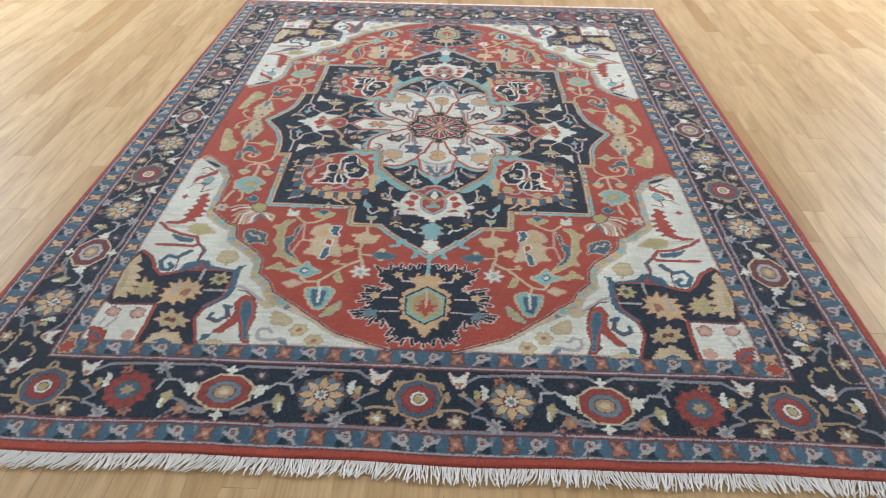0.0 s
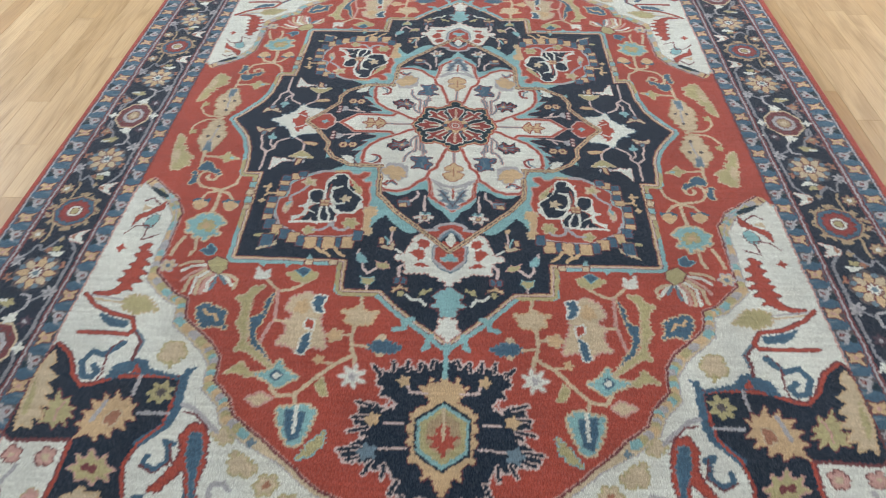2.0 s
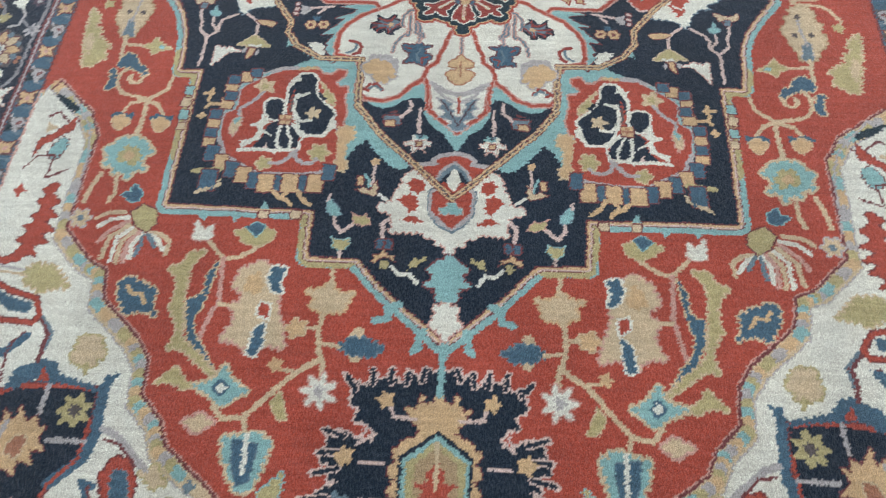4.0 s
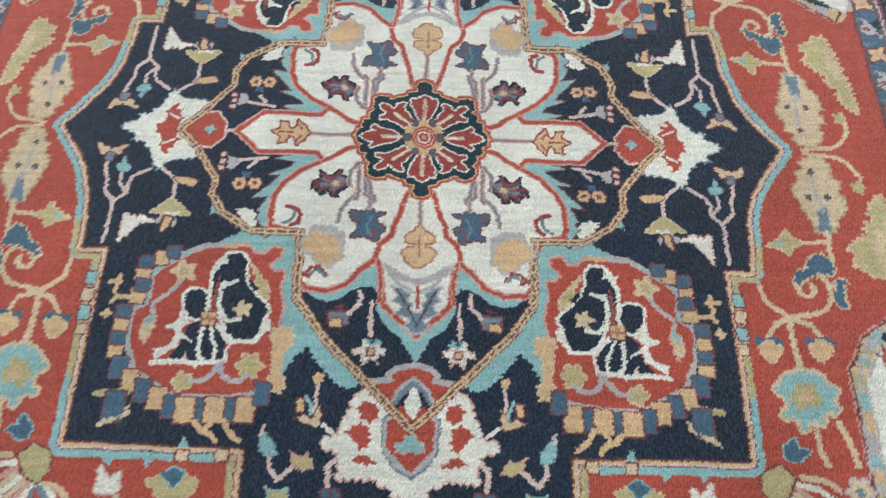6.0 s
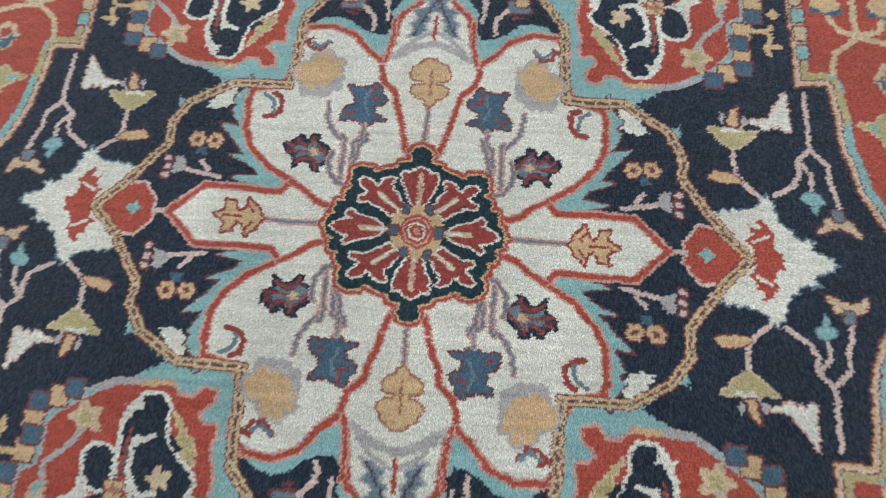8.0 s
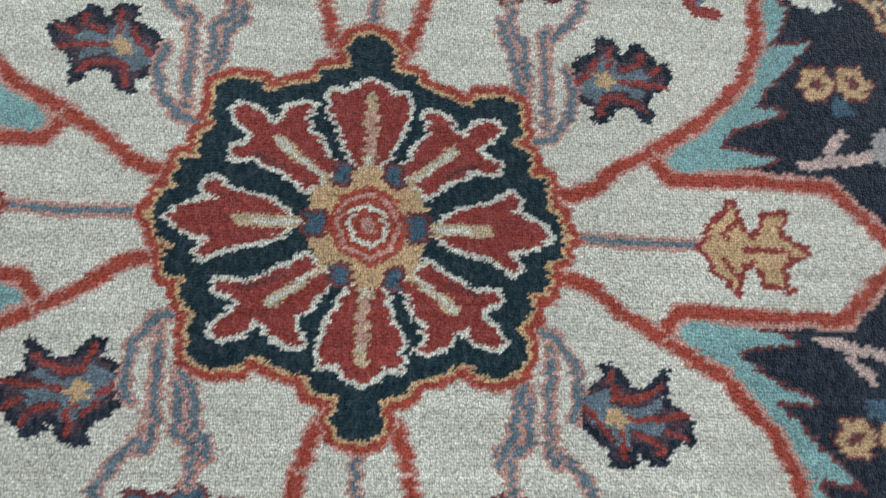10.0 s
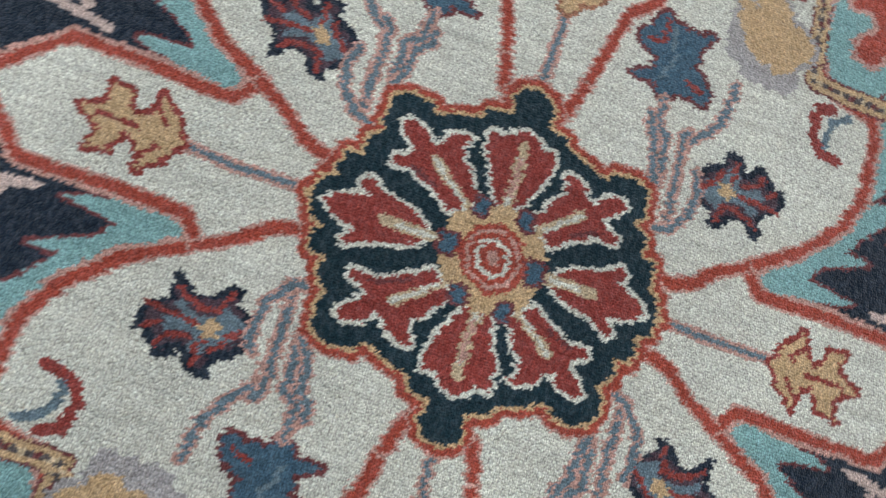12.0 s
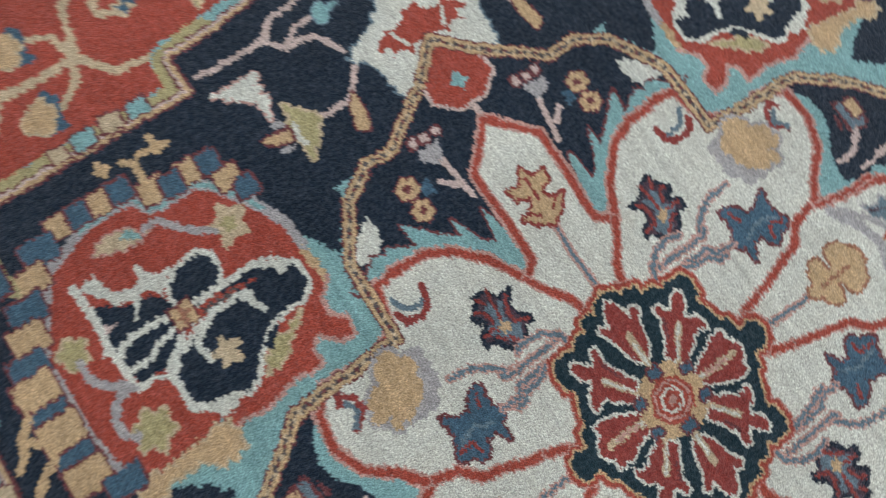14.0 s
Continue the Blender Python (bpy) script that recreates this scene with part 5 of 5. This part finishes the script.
blossom(35.2, 150.2, V, 1.6, 5, 0.4, eye=X)
blossom(39.6, 150, V, 1.6, 5, 0.4, eye=X)
blossom(19.1, 149.5, S, 2.5, 7, 0.5, eye=Y)
line(Y, 0.8, [(19.1, 149.3), (16.3, 147.3), (13.5, 146.4)])
blossom(24.8, 148.5, X, 1.9, 6, 0.4, eye=Z)
line(Y, 0.8, [(34.7, 144.4), (37.5, 145.4), (40.6, 148.5), (43.5, 148.7)])
blossom(11.3, 140.1, U, 1.0, 4, 0.4)
# end of the motifs


# ---- borders ----
def placed(side, a, b):
    """A point a along and b across a band of the long side or of the end."""
    return (b, a) if side else (a, b)


def along(side, dye, w, pts, base):
    line(dye, w, [placed(side, a, base + b) for a, b in pts])


def patch(side, dye, pts, base, edge=None, w=0.3):
    fill(dye, [placed(side, a, base + b) for a, b in pts], edge, w)


def target(u, v, rim=U):
    disc(u, v, rim, 6.6, sides=8)
    disc(u, v, M, 6.0, sides=8)
    disc(u, v, B, 5.7, sides=8)
    blossom(u, v, M, 4.6, 12, 0.12)
    blossom(u, v, Q, 4.2, 12, 0.15)
    disc(u, v, M, 2.5)
    disc(u, v, W, 2.1)
    disc(u, v, O, 1.2, edge=M, w=0.25)
    for dx, dy in ((1, 1), (1, -1), (-1, 1), (-1, -1)):
        blossom(u + 5.4 * dx, v + 4.4 * dy, rim, 1.1, 4, 0.4)


def star(u, v):
    blossom(u, v, Z, 6.4, 8, 0.16, edge=N, w=0.3)
    blossom(u, v, H, 5.8, 8, 0.3, angle=22)
    blossom(u, v, V, 5.0, 8, 0.25)
    for i in range(8):
        a = 45 * i
        leaf(u + 1.2 * math.cos(radians(a)), v + 1.2 * math.sin(radians(a)), A if i % 2 else G, 4.4, 2.3, a, M, 0.2)
    blossom(u, v, W, 2.0, 8, 0.45, edge=M, w=0.25)
    disc(u, v, H, 0.8)


def octagon(u, v, side):
    a, b = (5.2, 6.2) if side else (6.2, 5.2)
    body = ((1.13, A), (1.02, M), (0.97, M if side else Q), (0.68, Z), (0.64, S if side else H), (0.44, M), (0.38, U), (0.2, A))
    for k, dye in body:
        pts = [(math.cos(radians(22.5 + 45 * i)), math.sin(radians(22.5 + 45 * i))) for i in range(8)]
        fill(dye, [(u + a * k * x * 1.06, v + b * k * y * 1.06) for x, y in pts])
    for i in range(8):
        c, d = math.cos(radians(45 * i)), math.sin(radians(45 * i))
        disc(u + a * 0.82 * c, v + b * 0.82 * d, Z, 0.35, sides=6)
    for dx, dy in ((1, 0), (-1, 0), (0, 1), (0, -1)):
        blossom(u + dx * (a + 1.9), v + dy * (b + 1.9), W, 1.7, 4, 0.5)


def red_flower(u, v):
    blossom(u, v, M, 6.3, 12, 0.15)
    blossom(u, v, Q, 5.9, 12, 0.2)
    for i in range(12):
        a = radians(30 * i + 15)
        line(M, 0.35, [(u + 3.4 * math.cos(a), v + 3.4 * math.sin(a)), (u + 5.4 * math.cos(a), v + 5.4 * math.sin(a))])
    blossom(u, v, Z, 3.6, 8, 0.2)
    blossom(u, v, B, 3.0, 8, 0.2)
    blossom(u, v, U, 1.8, 6, 0.35)


def guard(side, mid, half, last, start):
    """Blue blocks between pale and rust birds."""
    a, k = start, 0
    while a < last:
        if k % 4 in (1, 3):
            patch(side, B, [(a - 1.7, -half), (a + 1.3, -half), (a + 1.7, half), (a - 1.3, half)], mid)
            patch(side, H, [(a - 1.2, -half), (a - 0.2, -half), (a - 0.8, 0.2)], mid)
        else:
            patch(side, Z, [(a - 1.6, -half), (a + 1.6, -half), (a + 1.6, half), (a - 1.6, half)], mid)
        a, k = a + 3.2, k + 1
    a, k = start, 0
    while a < last:
        if k % 4 == 0:
            patch(side, E, [(a - 0.2, 0.5), (a + 1.6, 0.4), (a + 2.4, half), (a - 0.2, half)], mid)
            patch(side, S, [(a - 2.4, half - 0.3), (a - 1.2, 0.6), (a - 1.5, -0.8), (a - 0.7, -half + 0.3), (a + 0.9, -half + 0.5), (a + 1.2, -0.8), (a + 2.6, -1.3), (a + 2.1, 0), (a + 0.9, 0.5), (a + 0.1, 1.2), (a - 1.0, 1.1), (a - 1.5, half - 0.2)], mid)
            patch(side, M, [(a - 0.7, -1.2), (a + 0.3, -1.3), (a + 0.4, -0.2), (a - 0.5, 0)], mid)
            patch(side, K, [(a - 0.4, -0.9), (a + 0.1, -0.9), (a, -0.4)], mid)
        elif k % 4 == 2:
            patch(side, G if side else X, [(a - 1.9, -half + 0.3), (a - 0.3, -1.3), (a + 1.2, -half + 0.3), (a + 1.0, -0.2), (a + 2.1, half - 0.6), (a + 0.2, 0.9), (a - 0.6, half - 0.3), (a - 1.8, half - 0.6), (a - 1.0, 0)], mid, M, 0.3)
            patch(side, K, [(a - 0.5, -0.7), (a + 0.6, -0.5), (a + 0.3, 0.5), (a - 0.5, 0.4)], mid)
        a, k = a + 3.2, k + 1


guard(False, 154.6, 2.3, 121, 3.2)
guard(True, 119.0, 2.6, 156, 3.2)
guard(False, 128.6, 2.3, 95, 3.2)
guard(True, 93.4, 2.2, 130, 3.2)
# the drawn stretch of border turns over and over along the end and up the side
stretch = canvas[1326:1506, 0:468].copy()
canvas[1326:1506, 468:936] = stretch[:, ::-1]
canvas[1326:1506, 936:1142] = stretch[:, :206]
across = np.clip((np.arange(170) * 180 / 170).astype(int), 0, 179)
for k in range(3):
    run = np.clip((np.arange(450) * 468 / 450).astype(int), 0, 467)
    piece = stretch[across][:, run if k == 1 else run[::-1]].T
    stop = min(450 * (k + 1), 1326)
    canvas[450 * k:stop, 972:1142] = piece[:stop - 450 * k]
star(23.4, 142.0)
octagon(46.8, 142.2, False)
red_flower(70.4, 142.4)
target(0, 142.0)
target(92.6, 142.2)
for v, kind in ((0, 1), (22.5, 0), (45, 2), (67.5, 0), (90, 1), (112.4, 0)):
    if kind == 0:
        star(105.8, v)
    elif kind == 1:
        octagon(105.8, v, True)
    else:
        target(105.8, v)
for v in (154.6,):
    blossom(118.6, v, R, 2.4, 6, 0.3, edge=G, w=0.3)
blossom(93.4, 128.6, R, 2.4, 6, 0.3, edge=G, w=0.3)

canvas_rgb = np.array(DYES, np.float32)
# ---- knotting: every vertex of the pile takes the dye of the design under it ----
PILE = 0.012


def design(x, y):
    """Where a point of the rug, in centimetres, lies in the drawn quarter: the weaver's hand is not quite even."""
    side = np.abs(x) > 97
    v = y + 0.033 * x * np.exp(-((y / 50) ** 2)) * ~side
    v = np.where(side, y - 3.5 * np.clip(1 - np.abs(y) / 120, 0, 1), v)
    v = np.where(v < 0, -v, np.interp(v, [0, 13, 24, 40, 60, 160], [0, 12.7, 22.8, 38.6, 59.2, 161.9]))
    u = np.abs(np.interp(x, [-125, -73.3, 0, 69.0, 124.5], [-124.7, -70.6, 0, 70.0, 124.7]))
    return u, v


def lattice(lo, hi, step):
    n = max(1, round((hi - lo) / step))
    return np.linspace(lo, hi, n + 1)


def edge_wave(x):
    """The near end of the rug is not quite straight."""
    return 0.35 * np.sin(x * 0.055 + 0.6) + 0.2 * np.sin(x * 0.14)


rug = new("area_rug")
tagged(rug, "hand-knotted red and navy wool medallion rug on oak floor", "rug")
NAMES = {0: "end_band", 1: "outer_guard_border", 2: "main_border", 3: "inner_guard_border", 4: "field", 5: "corner_piece", 6: "medallion", 7: "centre_flower", 8: "rosette"}
LABELS = {0: "plain brick red woven edge band", 1: "blue guard border with small flowers", 2: "navy main border with rosettes and vines", 3: "blue inner guard border", 4: "brick red field with scattered flowers", 5: "ivory corner with navy leaf", 6: "stepped navy medallion", 7: "ivory petalled flower with aqua edges", 8: "navy and red rosette"}
rng = np.random.default_rng(4)


HAND = rng.uniform(-1, 1, (2, 520, 420)), rng.uniform(-1, 1, (2, 90, 70))


def drift(axis, x, y):
    """Uneven knotting: the drawn lines waver by a knot or so."""
    total = 0
    if axis == 0:
        # each row of knots starts a little off the row below
        total = 0.2 * HAND[0][0][((y + 163) / 0.26).astype(int) % 520, ((x + 127) / 2.6).astype(int)]
    for grid, cell, size in zip(HAND, (0.65, 4.0), (0.07, 0.2)):
        px, py = (x + 127) / cell, (y + 163) / cell
        i, j = px.astype(int), py.astype(int)
        f, g = px - i, py - j
        n = grid[axis]
        total = total + size * ((n[j, i] * (1 - f) + n[j, i + 1] * f) * (1 - g) + (n[j + 1, i] * (1 - f) + n[j + 1, i + 1] * f) * g)
    return total


def knot(x0, x1, y0, y1, step):
    xs, ys = lattice(x0, x1, step), lattice(y0, y1, step)
    gx, gy = np.meshgrid(xs, ys)
    loose = 0.09
    wob = rng.uniform(-loose, loose, (2, *gx.shape))
    u, v = design(gx + wob[0] + drift(0, gx, gy), gy + wob[1] + drift(1, gx, gy))
    iu, iv = np.clip((u * 10).astype(int), 0, HU - 1), np.clip((v * 10).astype(int), 0, HV - 1)
    dye = canvas_rgb[canvas[iv, iu]]
    dye = dye * rng.normal(1.0, 0.06 if step < 0.25 else 0.035, gx.shape)[..., None].astype(np.float32)
    cu, cv = design((gx[:-1, :-1] + gx[1:, 1:]) / 2, (gy[:-1, :-1] + gy[1:, 1:]) / 2)
    cell = zone[np.clip((cv * 10).astype(int), 0, HV - 1), np.clip((cu * 10).astype(int), 0, HU - 1)]
    z = PILE + rng.normal(0, 0.00025, gx.shape)
    rim = np.minimum(125 - np.abs(gx), np.where(gy < 0, 160.5 + gy, 158.5 - gy))
    z = np.where(rim < 1.2, z - 0.006 * (1 - np.clip(rim, 0, 1.2) / 1.2) ** 2, z)
    px, py = gx / 100, gy / 100 - edge_wave(gx) / 100 * np.clip(-gy / 160.0, 0, 1) ** 8
    index = np.arange(gx.size).reshape(gx.shape)
    quads = np.stack([index[:-1, :-1], index[:-1, 1:], index[1:, 1:], index[1:, :-1]], -1)
    co = np.stack([px, py, z], -1).reshape(-1, 3)
    return co, dye.reshape(-1, 3), quads, cell, gx, gy


FINE, CORE = 66.0, 27.0
patches = [knot(-CORE, CORE, -CORE, CORE, 0.13)]
patches += [knot(-FINE, FINE, -FINE, 0.2 - CORE, 0.2), knot(-FINE, FINE, CORE - 0.2, FINE, 0.2), knot(-FINE, 0.2 - CORE, -CORE, CORE, 0.2), knot(CORE - 0.2, FINE, -CORE, CORE, 0.2)]
patches += [knot(-125, 124.5, -160.5, 0.2 - FINE, 0.28), knot(-125, 124.5, FINE - 0.2, 158.5, 0.35), knot(-125, 0.2 - FINE, -FINE, FINE, 0.33), knot(FINE - 0.2, 124.5, -FINE, FINE, 0.33)]
stores = {}
for co, dye, quads, cell, gx, gy in patches:
    corner = (np.sign(gx[:-1, :-1] + 0.01) > 0).astype(int) + 2 * (np.sign(gy[:-1, :-1] + 0.01) > 0).astype(int)
    for z in np.unique(cell):
        keys = [(z, 0)] if z != 5 else [(z, k) for k in range(4)]
        for key in keys:
            pick = cell == z if z != 5 else (cell == z) & (corner == key[1])
            if pick.any():
                stores.setdefault(key, []).append((co, dye, quads[pick]))
for (z, k), chunks in sorted(stores.items()):
    vs, cs, fs, base = [], [], [], 0
    for co, dye, q in chunks:
        used, inverse = np.unique(q, return_inverse=True)
        vs.append(co[used]), cs.append(dye[used]), fs.append(inverse.reshape(-1, 4) + base)
        base += len(used)
    vs, cs, fs = np.concatenate(vs), np.concatenate(cs), np.concatenate(fs)
    me = bpy.data.meshes.new(NAMES[z])
    me.vertices.add(len(vs)), me.loops.add(fs.size), me.polygons.add(len(fs))
    me.vertices.foreach_set("co", vs.astype(np.float32).ravel())
    me.loops.foreach_set("vertex_index", fs.astype(np.int32).ravel())
    me.polygons.foreach_set("loop_start", np.arange(0, fs.size, 4, dtype=np.int32))
    me.update(calc_edges=True)
    at = me.attributes.new("dye", "FLOAT_COLOR", "POINT")
    at.data.foreach_set("color", np.concatenate([cs, np.ones((len(cs), 1))], 1).astype(np.float32).ravel())
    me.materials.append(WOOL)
    me.shade_smooth()
    ob = new(NAMES[z], me)
    ob.parent = rug
    tagged(ob, LABELS[z])
boxes("backing", [(-1.246, 1.241, -1.595, 1.58, 0.0005, 0.006)], COTTON, rug, "pale woven cotton backing")


# ---- fringe ----
def strands(x, y, out, rs, count):
    """A tuft of cotton strands that lies on the floor, pointing along y by out."""
    verts, faces = [], []
    for i in range(count):
        sx = x + (i - (count - 1) / 2) * 0.0036 + rs.uniform(-0.0006, 0.0006)
        lean = rs.uniform(-0.011, 0.011)
        length = rs.uniform(0.026, 0.043)
        rad = rs.uniform(0.0016, 0.0022)
        curl, phase = rs.uniform(0.0005, 0.0026), rs.uniform(0, 6.3)
        k0 = len(verts)
        for s in range(7):
            f = s / 6
            px = sx + lean * f * f + FLOW(sx) * (f + 0.5 * f * f) + curl * math.sin(4.5 * f + phase)
            py = y + out * length * f
            pz = 0.0065 * (1 - f) ** 2 + rad + 0.0004 + rs.uniform(0, 0.002) * f
            r = rad * (1 - 0.15 * f)
            for a in range(5):
                an = 2 * math.pi * a / 5
                verts.append((px + r * math.cos(an), py, pz + r * math.sin(an)))
        for s in range(6):
            for a in range(5):
                b = (a + 1) % 5
                faces.append((k0 + s * 5 + a, k0 + s * 5 + b, k0 + s * 5 + 5 + b, k0 + s * 5 + 5 + a))
        faces.append(tuple(k0 + 30 + a for a in range(5)))
    return verts, faces


def FLOW(x):
    return -0.009 + 0.012 * math.sin(1.6 * x + 0.4) + 0.006 * math.sin(17 * x) + 0.004 * math.sin(43 * x)


rs = random.Random(3)
x = -1.244
while x < 1.24:
    ys = -1.603 - edge_wave(x * 100) / 100
    mesh_object("tassel", *strands(x, ys, -1, rs, 3), COTTON, rug, smooth=True)
    x += 0.0108
verts, faces = [], []
x = -1.244
while x < 1.24:
    a, b = strands(x, 1.583, 1, rs, 3)
    faces += [tuple(i + len(verts) for i in f) for f in b]
    verts += a
    x += 0.0115
tagged(mesh_object("far_fringe", verts, faces, COTTON, rug, "white cotton fringe", True), kind="stuff")


# ---- floor boards, last ----
def plank_mesh(length, width):
    g, c = 0.0002, 0.0005
    x, y = width / 2 - g, length / 2 - g
    top = [(-x + c, -y + c, 0), (x - c, -y + c, 0), (x - c, y - c, 0), (-x + c, y - c, 0)]
    low = [(-x, -y, -c), (x, -y, -c), (x, y, -c), (-x, y, -c)]
    deep = [(px, py, -0.0115) for px, py, _ in low]
    faces = [(0, 1, 2, 3)]
    for k in (0, 4):
        faces += [(k + i, k + 4 + i, k + 4 + (i + 1) % 4, k + (i + 1) % 4) for i in range(4)]
    return top + low + deep, faces


WIDTH = 0.082
LENGTHS = [0.42, 0.6, 0.78, 0.95, 1.15, 1.4]
SHARED = []
for length in LENGTHS:
    me = bpy.data.meshes.new("plank")
    vs, fs = plank_mesh(length, WIDTH)
    me.from_pydata(vs, [], fs)
    me.materials.append(OAK)
    SHARED.append(me)
rs = random.Random(11)
made, rest_v, rest_f = 0, [], []
column = -67
while column * WIDTH < XW + 0.1:
    cx = column * WIDTH + 0.03
    y = YS - rs.uniform(0, 0.9)
    while y < YN:
        k = rs.randrange(len(LENGTHS))
        length = LENGTHS[k]
        mid = y + length / 2
        beside = abs(cx) > 1.2 or y < -1.5 or y + length > 1.5
        near = -2.0 < mid < 2.0 and abs(cx) < 2.3
        if beside and near and made < 298:
            ob = new("plank", SHARED[k])
            ob.location, ob.parent = (cx, mid, 0), floor
            made += 1
        elif y + length > YS - 0.02:
            south, north = max(y, YS - 0.04), min(y + length, YN + 0.04)
            vs, fs = plank_mesh(north - south, WIDTH)
            mid = (south + north) / 2
            rest_f += [tuple(i + len(rest_v) for i in f) for f in fs]
            rest_v += [(a + cx, b + mid, c) for a, b, c in vs]
        y += length
    column += 1
tagged(mesh_object("far_boards", rest_v, rest_f, OAK, floor), kind="stuff")
